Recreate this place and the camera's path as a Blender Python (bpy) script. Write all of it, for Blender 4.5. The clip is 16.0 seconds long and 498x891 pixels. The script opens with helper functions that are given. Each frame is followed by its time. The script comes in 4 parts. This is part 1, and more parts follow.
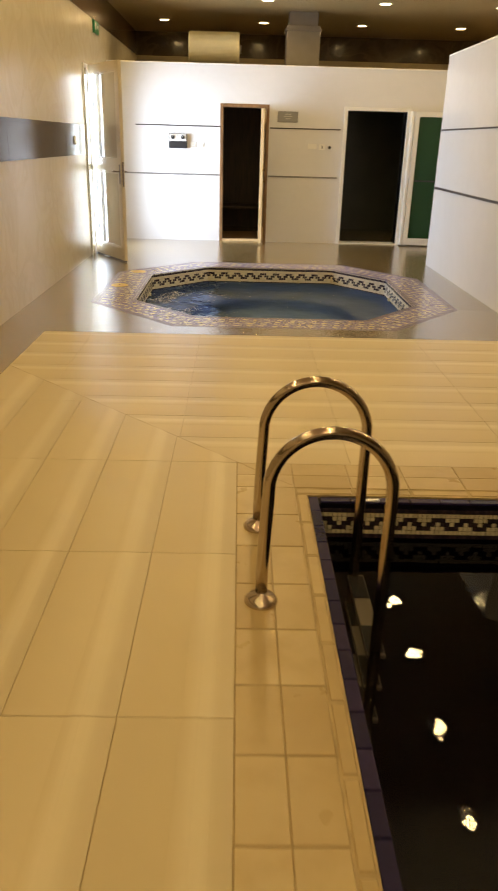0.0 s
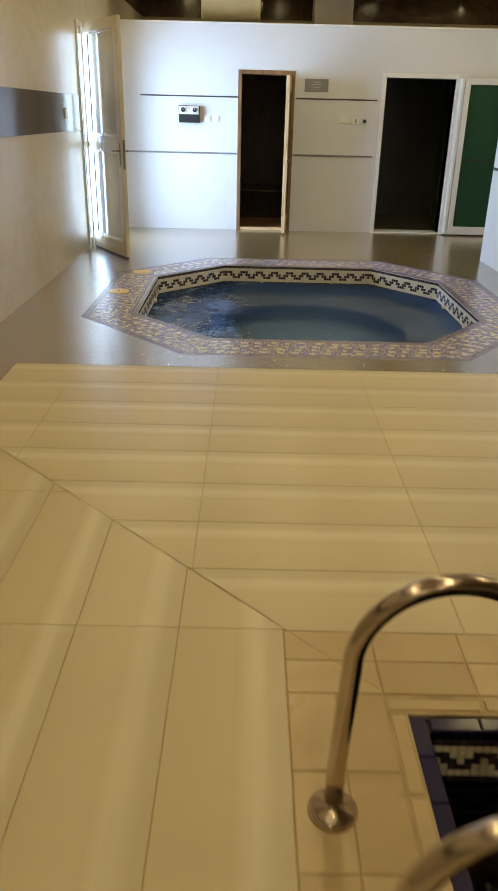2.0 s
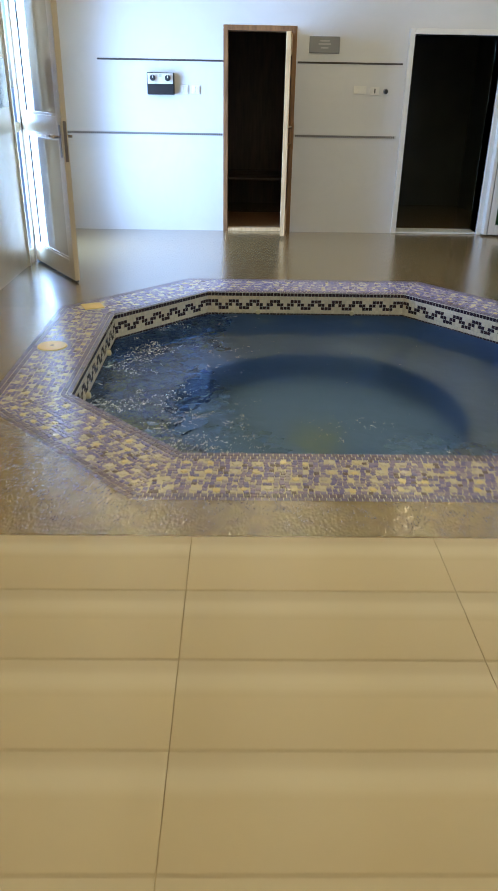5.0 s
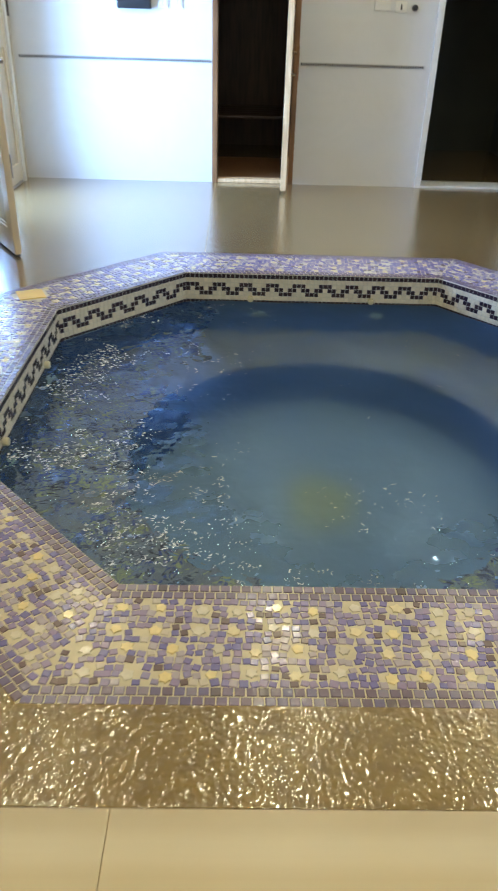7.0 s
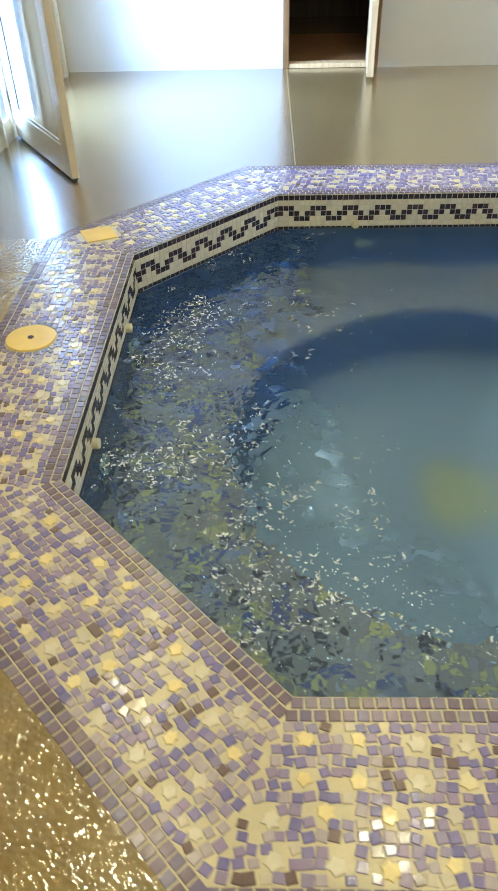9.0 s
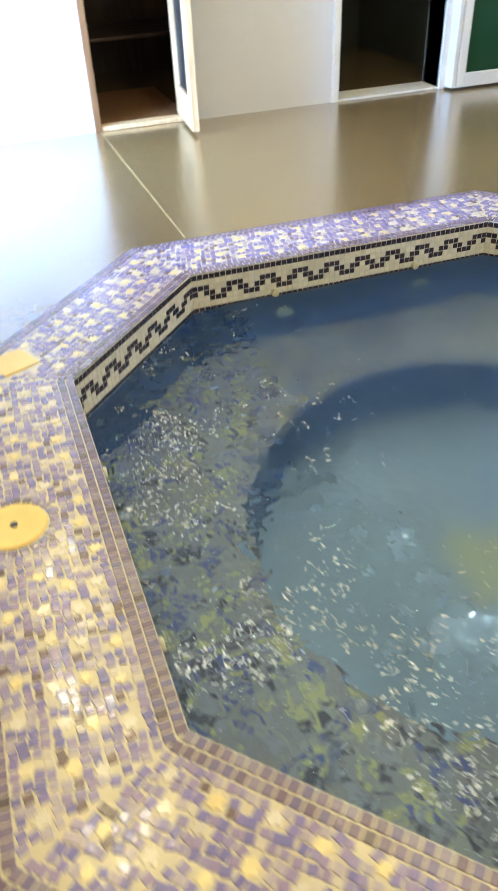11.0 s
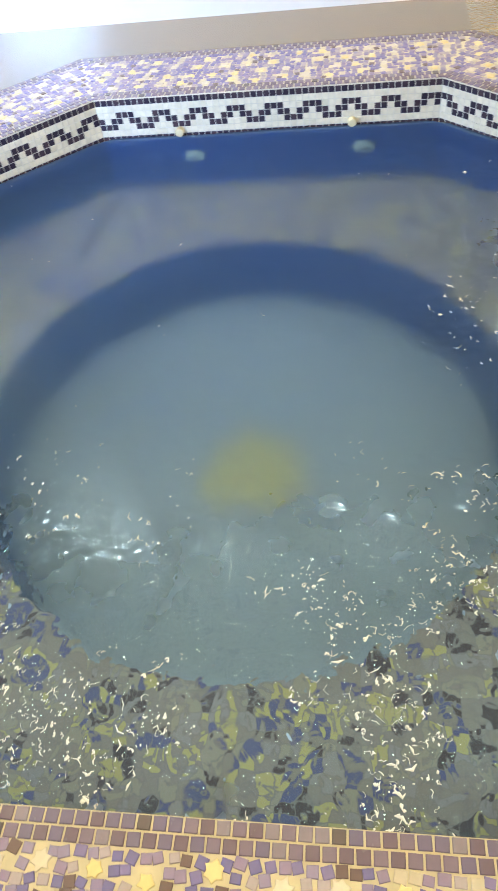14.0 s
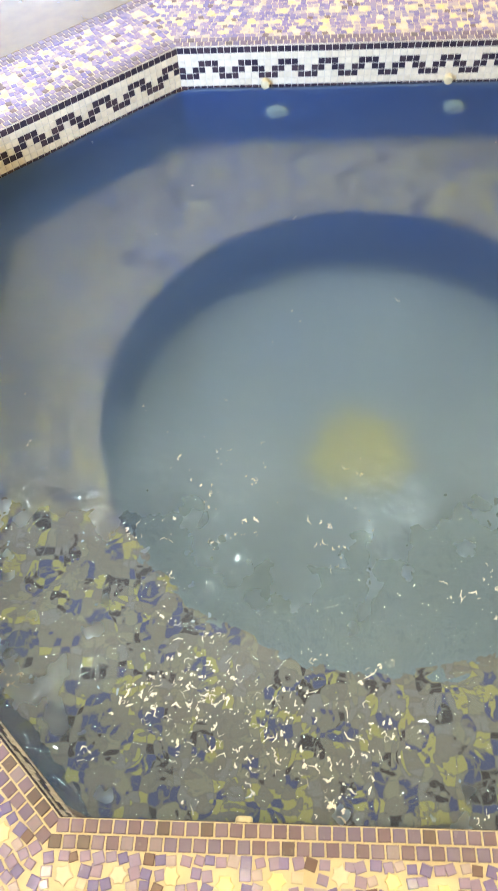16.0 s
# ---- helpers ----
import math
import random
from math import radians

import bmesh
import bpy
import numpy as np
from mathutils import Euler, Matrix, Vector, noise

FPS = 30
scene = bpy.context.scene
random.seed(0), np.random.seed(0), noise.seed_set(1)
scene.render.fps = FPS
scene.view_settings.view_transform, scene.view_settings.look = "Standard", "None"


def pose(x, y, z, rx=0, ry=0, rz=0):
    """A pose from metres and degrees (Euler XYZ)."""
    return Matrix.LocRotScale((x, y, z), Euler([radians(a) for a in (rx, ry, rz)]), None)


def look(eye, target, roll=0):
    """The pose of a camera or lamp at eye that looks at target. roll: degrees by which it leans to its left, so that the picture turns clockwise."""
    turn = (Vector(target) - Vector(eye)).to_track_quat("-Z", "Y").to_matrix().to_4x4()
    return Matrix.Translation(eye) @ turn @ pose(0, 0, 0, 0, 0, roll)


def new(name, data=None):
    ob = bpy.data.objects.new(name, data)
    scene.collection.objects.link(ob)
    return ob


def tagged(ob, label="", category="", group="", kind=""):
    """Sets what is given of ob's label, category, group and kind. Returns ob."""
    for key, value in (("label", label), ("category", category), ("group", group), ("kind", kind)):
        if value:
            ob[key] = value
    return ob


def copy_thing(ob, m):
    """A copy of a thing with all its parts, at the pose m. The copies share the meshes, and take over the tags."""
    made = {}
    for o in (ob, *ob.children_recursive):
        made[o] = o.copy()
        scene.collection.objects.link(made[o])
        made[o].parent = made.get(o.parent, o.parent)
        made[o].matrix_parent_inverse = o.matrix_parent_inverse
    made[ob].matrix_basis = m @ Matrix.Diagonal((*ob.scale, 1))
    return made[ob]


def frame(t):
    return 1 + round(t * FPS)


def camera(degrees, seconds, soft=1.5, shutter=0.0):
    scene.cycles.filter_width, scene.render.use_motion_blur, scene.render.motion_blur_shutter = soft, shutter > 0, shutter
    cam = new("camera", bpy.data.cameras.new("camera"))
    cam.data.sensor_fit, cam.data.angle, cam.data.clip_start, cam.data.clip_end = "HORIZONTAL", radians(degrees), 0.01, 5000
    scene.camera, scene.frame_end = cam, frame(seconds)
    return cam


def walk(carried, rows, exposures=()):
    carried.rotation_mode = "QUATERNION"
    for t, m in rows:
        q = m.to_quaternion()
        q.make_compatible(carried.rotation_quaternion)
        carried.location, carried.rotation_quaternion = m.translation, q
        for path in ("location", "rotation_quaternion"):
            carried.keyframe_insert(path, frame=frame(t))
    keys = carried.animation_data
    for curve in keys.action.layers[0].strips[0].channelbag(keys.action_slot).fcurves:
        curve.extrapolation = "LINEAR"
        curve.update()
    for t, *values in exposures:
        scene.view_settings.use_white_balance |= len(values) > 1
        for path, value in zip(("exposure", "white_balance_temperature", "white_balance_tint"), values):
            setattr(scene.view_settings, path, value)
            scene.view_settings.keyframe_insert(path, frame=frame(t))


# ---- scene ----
cam = camera(37.5, 16.0, shutter=0.5)
PATH = [
    (0, (0.344, -0.152, 1.573), (0.385, 1.695, 0.805), 1.6),
    (0.5, (0.362, 0.279, 1.485), (0.331, 2.125, 0.715), 0.3),
    (1, (0.288, 0.674, 1.536), (0.316, 2.498, 0.718), 1.0),
    (1.5, (0.266, 1.074, 1.55), (0.341, 2.919, 0.782), 0.7),
    (2, (0.22, 1.427, 1.556), (0.232, 3.249, 0.733), 1.4),
    (2.5, (0.092, 1.791, 1.557), (0.133, 3.614, 0.735), 0.5),
    (3, (0.068, 2.191, 1.511), (0.154, 4.021, 0.708), 0.7),
    (3.5, (0.091, 2.609, 1.508), (0.146, 4.409, 0.639), 0.6),
    (6, (0.261, 4.484, 1.592), (0.268, 6.268, 0.688), 1.8),
    (6.5, (0.277, 4.847, 1.536), (0.259, 6.585, 0.547), 2.4),
    (7, (0.284, 5.186, 1.481), (0.326, 6.901, 0.452), 1.8),
    (7.5, (0.316, 5.387, 1.464), (0.405, 7.015, 0.306), 2.2),
    (8, (0.291, 5.593, 1.461), (0.217, 7.125, 0.178), 2.5),
    (8.5, (0.13, 5.813, 1.399), (0.002, 7.364, 0.143), 0.3),
    (8.6, (0.083, 5.848, 1.428), (-0.045, 7.388, 0.159), -0.5),
    (10.9, (-0.816, 6.579, 1.464), (-0.336, 8.076, 0.227), -1.5),
    (11, (-0.849, 6.656, 1.444), (-0.344, 8.166, 0.234), -2.6),
    (11.3, (-0.913, 6.805, 1.435), (-0.311, 8.291, 0.239), -3.5),
    (11.5, (-0.939, 6.873, 1.459), (-0.268, 8.315, 0.245), -3.8),
    (12, (-1.099, 7.085, 1.489), (-0.054, 8.247, 0.241), -5.2),
    (12.3, (-1.09, 7.183, 1.518), (-0.026, 8.232, 0.188), -7.3),
    (12.5, (-1.129, 7.252, 1.512), (-0.051, 8.26, 0.162), -7.5),
    (13, (-1.059, 7.568, 1.472), (0.121, 8.412, 0.095), -8.9),
    (13.4, (-1.085, 7.787, 1.432), (0.176, 8.38, -0.003), -9.5),
    (13.5, (-1.06, 7.869, 1.428), (0.197, 8.383, -0.04), -9.9),
    (14, (-1.024, 7.941, 1.494), (0.223, 8.217, -0.045), -9.6),
    (14.5, (-0.893, 7.986, 1.562), (0.295, 8.272, -0.021), -12.4),
    (15, (-0.787, 8.249, 1.633), (0.326, 8.508, -0.008), -10.5),
    (15.5, (-0.824, 8.522, 1.71), (0.169, 8.678, -0.019), -9.5),
    (16, (-0.858, 8.616, 1.713), (0.201, 8.727, 0.02), -4.9),
]
walk(cam, [(t, look(eye, target, roll)) for t, eye, target, roll in PATH], [(0, 0.75, 6500, 15), (0.7, 0.56, 6100, 13), (1.5, 0.46, 5500, 10), (3.5, 0.38, 4800, 11), (6, 0.72, 4500, 11), (7.5, 1.02, 4400, 9), (8.5, 1.18, 4450, 5), (11, 1.62, 4600, 11), (13.5, 1.70, 4720, 11), (16, 1.94, 5150, 15)])

# ---- world, daylight at the open door, exposure ----
world = bpy.data.worlds.new("world")
scene.world = world
world.use_nodes = True
wn = world.node_tree
sky = wn.nodes.new("ShaderNodeTexSky")
sky.sky_type, sky.sun_disc = "NISHITA", False
sky.sun_elevation, sky.sun_rotation = radians(48), radians(250)
wn.links.new(sky.outputs[0], wn.nodes["Background"].inputs[0])
wn.nodes["Background"].inputs[1].default_value = 0.12

for where, tall, wide, watts in ((11.46, 2.36, 1.10, 86), (10.745, 2.38, 0.19, 12)):
    lamp = bpy.data.lights.new("door_daylight", "AREA")
    lamp.shape, lamp.size, lamp.size_y, lamp.energy, lamp.color = "RECTANGLE", tall, wide, watts, (0.72, 0.86, 1.0)
    lamp.spread = radians(138)
    new("door_daylight", lamp).matrix_world = pose(-1.93, where, 0.06 + tall / 2, 0, -90, 0)
LAMP_STRENGTH, LAMP_COLOUR = 74.0, (1.0, 0.71, 0.28, 1)


# ---- materials ----
class Mat:
    """A Principled material with short ways to add nodes."""

    def __init__(self, name, colour=(0.8, 0.8, 0.8), rough=0.5, metal=0.0, **more):
        self.m = bpy.data.materials.new(name)
        self.m.use_nodes = True
        self.t = self.m.node_tree
        self.p = self.t.nodes["Principled BSDF"]
        self.p.inputs["Base Color"].default_value = (*colour, 1)
        self.p.inputs["Roughness"].default_value = rough
        self.p.inputs["Metallic"].default_value = metal
        for k, v in more.items():
            self.p.inputs[k.replace("_", " ")].default_value = v

    def node(self, kind, **ins):
        n = self.t.nodes.new(kind)
        for k, v in ins.items():
            n.inputs[k.replace("_", " ")].default_value = v
        return n

    def link(self, a, b):
        self.t.links.new(a, b)

    def coords(self, which="Object"):
        if which == "Position":
            return self.t.nodes.new("ShaderNodeNewGeometry").outputs["Position"]
        return self.t.nodes.new("ShaderNodeTexCoord").outputs[which]

    def noise(self, scale, detail=4, vec=None, stretch=None):
        n = self.node("ShaderNodeTexNoise", Scale=scale, Detail=detail)
        v = vec or self.coords("Position")
        if stretch:
            mp = self.t.nodes.new("ShaderNodeMapping")
            mp.inputs["Scale"].default_value = stretch
            self.link(v, mp.inputs["Vector"])
            v = mp.outputs[0]
        self.link(v, n.inputs["Vector"])
        return n

    def ramp(self, fac, stops, mode="LINEAR"):
        r = self.t.nodes.new("ShaderNodeValToRGB")
        r.color_ramp.interpolation = mode
        e = r.color_ramp.elements
        while len(e) < len(stops):
            e.new(0.5)
        for el, (pos, c) in zip(e, stops):
            el.position, el.color = pos, (*c, 1) if len(c) == 3 else c
        self.link(fac, r.inputs[0])
        return r.outputs[0]

    def mix(self, fac, a, b, blend="MIX"):
        x = self.t.nodes.new("ShaderNodeMix")
        x.data_type, x.blend_type = "RGBA", blend
        for sock, val in ((x.inputs[0], fac), (x.inputs[6], a), (x.inputs[7], b)):
            if isinstance(val, (int, float)):
                sock.default_value = val
            elif isinstance(val, tuple):
                sock.default_value = (*val, 1)
            else:
                self.link(val, sock)
        return x.outputs[2]

    def colour(self, sock):
        self.link(sock, self.p.inputs["Base Color"])
        return self

    def rough(self, fac, lo, hi):
        r = self.node("ShaderNodeMapRange", To_Min=lo, To_Max=hi)
        self.link(fac, r.inputs["Value"])
        self.link(r.outputs[0], self.p.inputs["Roughness"])

    def bump(self, height, strength=0.2, distance=0.01):
        b = self.node("ShaderNodeBump", Strength=strength, Distance=distance)
        self.link(height, b.inputs["Height"])
        self.link(b.outputs[0], self.p.inputs["Normal"])


def soft(name, colour, rough, spread=0.12, scale=3.0, bump=0.05, fine=60.0, **more):
    """Plain surface with cloudy tone and fine grain."""
    s = Mat(name, colour, rough, **more)
    a, b = s.noise(scale), s.noise(fine, 3)
    dark = tuple(c * (1 - spread) for c in colour)
    light = tuple(min(1, c * (1 + spread * 0.6)) for c in colour)
    s.colour(s.ramp(a.outputs["Fac"], [(0.3, dark), (0.7, light)]))
    s.rough(b.outputs["Fac"], rough * 0.8, min(1, rough * 1.25))
    if bump:
        s.bump(b.outputs["Fac"], bump, 0.004)
    return s.m


def marble(name, base, vein, rough):
    s = Mat(name, base, rough)
    n = s.noise(1.3, 8)
    n.inputs["Distortion"].default_value = 1.6
    c = s.ramp(n.outputs["Fac"], [(0.40, base), (0.50, vein), (0.56, base), (0.8, tuple(c * 0.95 for c in base))])
    s.colour(c)
    w = s.noise(0.9, 2)
    s.bump(w.outputs["Fac"], 0.03, 0.05)
    s.rough(s.noise(7, 3).outputs["Fac"], rough * 0.7, rough * 1.3)
    return s.m


def wood(name, dark, light, rough=0.45, axis=(9, 9, 0.8)):
    s = Mat(name, light, rough)
    n = s.noise(4, 5, stretch=axis)
    s.colour(s.ramp(n.outputs["Fac"], [(0.3, dark), (0.7, light)]))
    s.bump(n.outputs["Fac"], 0.12, 0.004)
    return s.m


def picked(name, palette, rough=0.2, source="island", coat=0.0):
    """One colour of a palette for every tile, with a slight cloud on it."""
    s = Mat(name, palette[0][1], rough, Coat_Weight=coat, Coat_Roughness=0.31, Coat_IOR=1.75)
    if source == "island":
        r = s.t.nodes.new("ShaderNodeNewGeometry").outputs["Random Per Island"]
    else:
        r = s.t.nodes.new("ShaderNodeObjectInfo").outputs["Random"]
    c = s.ramp(r, palette, "CONSTANT")
    n = s.noise(45, 3)
    s.colour(s.mix(s.ramp(n.outputs["Fac"], [(0.35, (0.0,) * 3), (0.75, (0.35,) * 3)]), c, tuple(0.55 for _ in range(3)), "MULTIPLY"))
    s.rough(n.outputs["Fac"], rough * 0.5, rough * 1.6)
    return s.m


def gridded(name, palette, grout, pitch, rough=0.25, joint=0.09, upright=False):
    """Small square mosaic for surfaces that lie under water."""
    s = Mat(name, palette[0][1], rough)
    v = s.node("ShaderNodeTexVoronoi", Scale=1 / pitch, Randomness=0.0)
    e = s.node("ShaderNodeTexVoronoi", Scale=1 / pitch, Randomness=0.0)
    e.feature = "DISTANCE_TO_EDGE"
    if not upright:
        v.voronoi_dimensions = e.voronoi_dimensions = "2D"
    pos = s.node("ShaderNodeVectorMath")
    pos.inputs[1].default_value = (0.0137, 0.0091, 0.0113)
    s.link(s.coords("Position"), pos.inputs[0])
    s.link(pos.outputs[0], v.inputs["Vector"])
    s.link(pos.outputs[0], e.inputs["Vector"])
    sep = s.t.nodes.new("ShaderNodeSeparateColor")
    s.link(v.outputs["Color"], sep.inputs[0])
    c = s.ramp(sep.outputs[0], palette, "CONSTANT")
    j = s.ramp(e.outputs["Distance"], [(joint, (1, 1, 1)), (joint + 0.02, (0, 0, 0))])
    s.colour(c if upright else s.mix(j, c, grout))
    return s.m


M = {}
M["marble_cream"] = marble("marble_cream", (0.62, 0.56, 0.44), (0.59, 0.525, 0.405), 0.22)
M["tile_white"] = marble("tile_white", (0.69, 0.69, 0.70), (0.677, 0.677, 0.685), 0.13)
M["band_dark"] = marble("band_dark", (0.045, 0.032, 0.028), (0.075, 0.055, 0.045), 0.12)
M["strip_dark"] = soft("strip_dark", (0.06, 0.05, 0.05), 0.35)
M["strip_pale"] = soft("strip_pale", (0.5, 0.5, 0.5), 0.3)
M["frieze"] = marble("frieze", (0.10, 0.065, 0.035), (0.15, 0.10, 0.055), 0.16)
M["ceiling"] = soft("ceiling", (0.42, 0.31, 0.15), 0.28, 0.08, 1.2, 0.02)
M["plaster"] = soft("plaster", (0.66, 0.55, 0.34), 0.6)
M["plain_wall"] = soft("plain_wall", (0.6, 0.52, 0.38), 0.5)
M["concrete"] = soft("concrete", (0.3, 0.29, 0.27), 0.8)
M["paving"] = soft("paving", (0.55, 0.53, 0.5), 0.8)
M["grout_cream"] = soft("grout_cream", (0.59, 0.53, 0.35), 0.42, 0.12, 20, 0.1, 200, Coat_Weight=0.8, Coat_Roughness=0.3, Coat_IOR=1.7)
M["grout_brown"] = soft("grout_brown", (0.46, 0.36, 0.20), 0.75, 0.3, 8)
M["grout_white"] = soft("grout_white", (0.62, 0.6, 0.55), 0.6)
M["steel"] = soft("steel", (0.52, 0.44, 0.36), 0.17, 0.1, 6, 0.02, 120, Metallic=1.0)
M["steel_dark"] = soft("steel_dark", (0.22, 0.19, 0.16), 0.35, Metallic=1.0)
M["tread_steel"] = soft("tread_steel", (0.50, 0.42, 0.30), 0.45, 0.1, 6, 0.05, 120, Metallic=0.7)
M["rubber"] = soft("rubber", (0.03, 0.03, 0.03), 0.6)
M["white_paint"] = soft("white_paint", (0.74, 0.73, 0.70), 0.28, 0.06)
M["door_panel"] = soft("door_panel", (0.60, 0.52, 0.36), 0.07, 0.05, 2, 0.0, Coat_Weight=1.0, Coat_Roughness=0.03, Coat_IOR=1.8)
M["door_frame"] = soft("door_frame", (0.64, 0.56, 0.40), 0.25, 0.06)
M["pine"] = wood("pine", (0.50, 0.34, 0.16), (0.74, 0.56, 0.32))
M["pine_dark"] = wood("pine_dark", (0.13, 0.065, 0.026), (0.27, 0.15, 0.06))
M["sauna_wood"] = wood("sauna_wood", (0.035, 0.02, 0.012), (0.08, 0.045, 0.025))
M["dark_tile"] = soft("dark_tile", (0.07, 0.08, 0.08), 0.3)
M["green_glass"] = soft("green_glass", (0.009, 0.050, 0.015), 0.08, 0.1, 2, 0.0)
M["black_plastic"] = soft("black_plastic", (0.02, 0.02, 0.022), 0.35)
M["silver_plastic"] = soft("silver_plastic", (0.62, 0.60, 0.55), 0.3)
M["grey_plate"] = soft("grey_plate", (0.26, 0.26, 0.27), 0.3)
M["grey_print"] = soft("grey_print", (0.42, 0.42, 0.43), 0.4)
M["grey_metal"] = soft("grey_metal", (0.30, 0.27, 0.24), 0.4, Metallic=0.6)
M["tank"] = soft("tank", (0.62, 0.56, 0.36), 0.35)
M["exit_green"] = soft("exit_green", (0.02, 0.20, 0.09), 0.3)
# near-white colour that stands in for lamp reflections on the tub water
M["glint_fleck"] = soft("glint_fleck", (0.92, 0.92, 0.90), 0.15, 0.02, 5, 0.0)
M["yellow_lid"] = soft("yellow_lid", (0.80, 0.61, 0.15), 0.35, 0.08, 12, 0.05)
M["jet"] = soft("jet", (0.62, 0.58, 0.40), 0.3)
M["inlet"] = soft("inlet", (0.72, 0.74, 0.50), 0.3)
M["tile_navy"] = picked("tile_navy", [(0, (0.014, 0.014, 0.045)), (0.4, (0.022, 0.018, 0.06)), (0.75, (0.03, 0.022, 0.05))], 0.15)
M["tile_rim"] = picked("tile_rim", [(0, (0.020, 0.018, 0.075)), (0.5, (0.032, 0.026, 0.095))], 0.15, "object")
M["tile_pale"] = picked("tile_pale", [(0, (0.74, 0.70, 0.58)), (0.5, (0.78, 0.74, 0.62)), (0.8, (0.70, 0.66, 0.54))], 0.18)
M["tile_black"] = picked("tile_black", [(0, (0.035, 0.028, 0.05)), (0.6, (0.055, 0.04, 0.06))], 0.15)
BORDER = [(0, (0.125, 0.080, 0.155)), (0.35, (0.175, 0.125, 0.235)), (0.6, (0.135, 0.105, 0.25)), (0.84, (0.23, 0.195, 0.29)), (0.94, (0.08, 0.055, 0.07))]
CRAZY = [(0, (0.15, 0.13, 0.42)), (0.2, (0.28, 0.22, 0.43)), (0.42, (0.20, 0.165, 0.46)), (0.56, (0.44, 0.38, 0.46)),
         (0.72, (0.12, 0.07, 0.075)), (0.79, (0.28, 0.24, 0.46)), (0.95, (0.62, 0.56, 0.46))]
M["star"] = picked("star", [(0, (0.86, 0.74, 0.34)), (0.5, (0.82, 0.69, 0.28)), (0.8, (0.80, 0.71, 0.42))], 0.14, coat=1.0)
M["star_pale"] = picked("star_pale", [(0, (0.72, 0.67, 0.54)), (0.5, (0.76, 0.71, 0.60)), (0.8, (0.60, 0.55, 0.46))], 0.14, coat=1.0)
M["border"] = picked("border", BORDER, 0.22, coat=1.0)
M["crazy"] = picked("crazy", CRAZY, 0.12, coat=1.0)
M["crazy_one"] = picked("crazy_one", CRAZY, 0.12, "object", coat=1.0)
M["tub_wall"] = gridded("tub_wall", [(0, (0.022, 0.060, 0.23)), (0.5, (0.030, 0.076, 0.27)), (0.8, (0.018, 0.050, 0.20))], (0.06, 0.07, 0.16), 0.0285, upright=True)
M["bench"] = gridded("bench", [(0, (0.42, 0.34, 0.26)), (0.30, (0.50, 0.41, 0.28)), (0.48, (0.16, 0.15, 0.30)), (0.61, (0.72, 0.60, 0.20)), (0.76, (0.11, 0.08, 0.08)), (0.88, (0.46, 0.38, 0.33))], (0.36, 0.30, 0.24), 0.037, joint=0.06)
M["tub_floor"] = gridded("tub_floor", [(0, (0.40, 0.43, 0.42)), (0.5, (0.43, 0.46, 0.44)), (0.8, (0.37, 0.40, 0.40))], (0.45, 0.48, 0.45), 0.03)
M["tub_sun"] = gridded("tub_sun", [(0, (0.78, 0.66, 0.13)), (0.6, (0.70, 0.60, 0.15)), (0.85, (0.58, 0.53, 0.24))], (0.62, 0.56, 0.24), 0.03)
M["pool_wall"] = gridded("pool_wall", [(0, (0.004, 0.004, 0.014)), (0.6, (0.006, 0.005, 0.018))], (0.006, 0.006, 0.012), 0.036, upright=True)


def floor_material(name, relief):
    """Brown stone, polished; with relief, a pebbled non-slip skin."""
    s = Mat(name, (0.15, 0.10, 0.06), 0.22, 0.0, Coat_Weight=1.0, Coat_Roughness=0.05 if relief else 0.24, Coat_IOR=2.1 if relief else 1.85)
    big, fine = s.noise(0.8, 5), s.noise(14, 4)
    tones = ((0.225, 0.158, 0.040), (0.29, 0.205, 0.050)) if relief else ((0.180, 0.128, 0.050), (0.240, 0.172, 0.066))
    a = s.ramp(big.outputs["Fac"], [(0.3, tones[0]), (0.7, tones[1])])
    s.colour(s.mix(s.ramp(fine.outputs["Fac"], [(0.4, (0, 0, 0)), (0.8, (0.5, 0.5, 0.5))]), a, (0.10, 0.075, 0.045)))
    if relief:
        v = s.node("ShaderNodeTexVoronoi", Scale=78.0, Randomness=0.9)
        v.feature = "SMOOTH_F1"
        v.inputs["Smoothness"].default_value = 0.8
        s.link(s.coords("Position"), v.inputs["Vector"])
        s.bump(v.outputs["Distance"], 1.0, relief)
    else:
        s.bump(s.noise(5, 3).outputs["Fac"], 0.25, 0.002)
    s.link(s.p.inputs["Normal"].links[0].from_socket, s.p.inputs["Coat Normal"])
    s.rough(fine.outputs["Fac"], 0.16, 0.28)
    return s.m


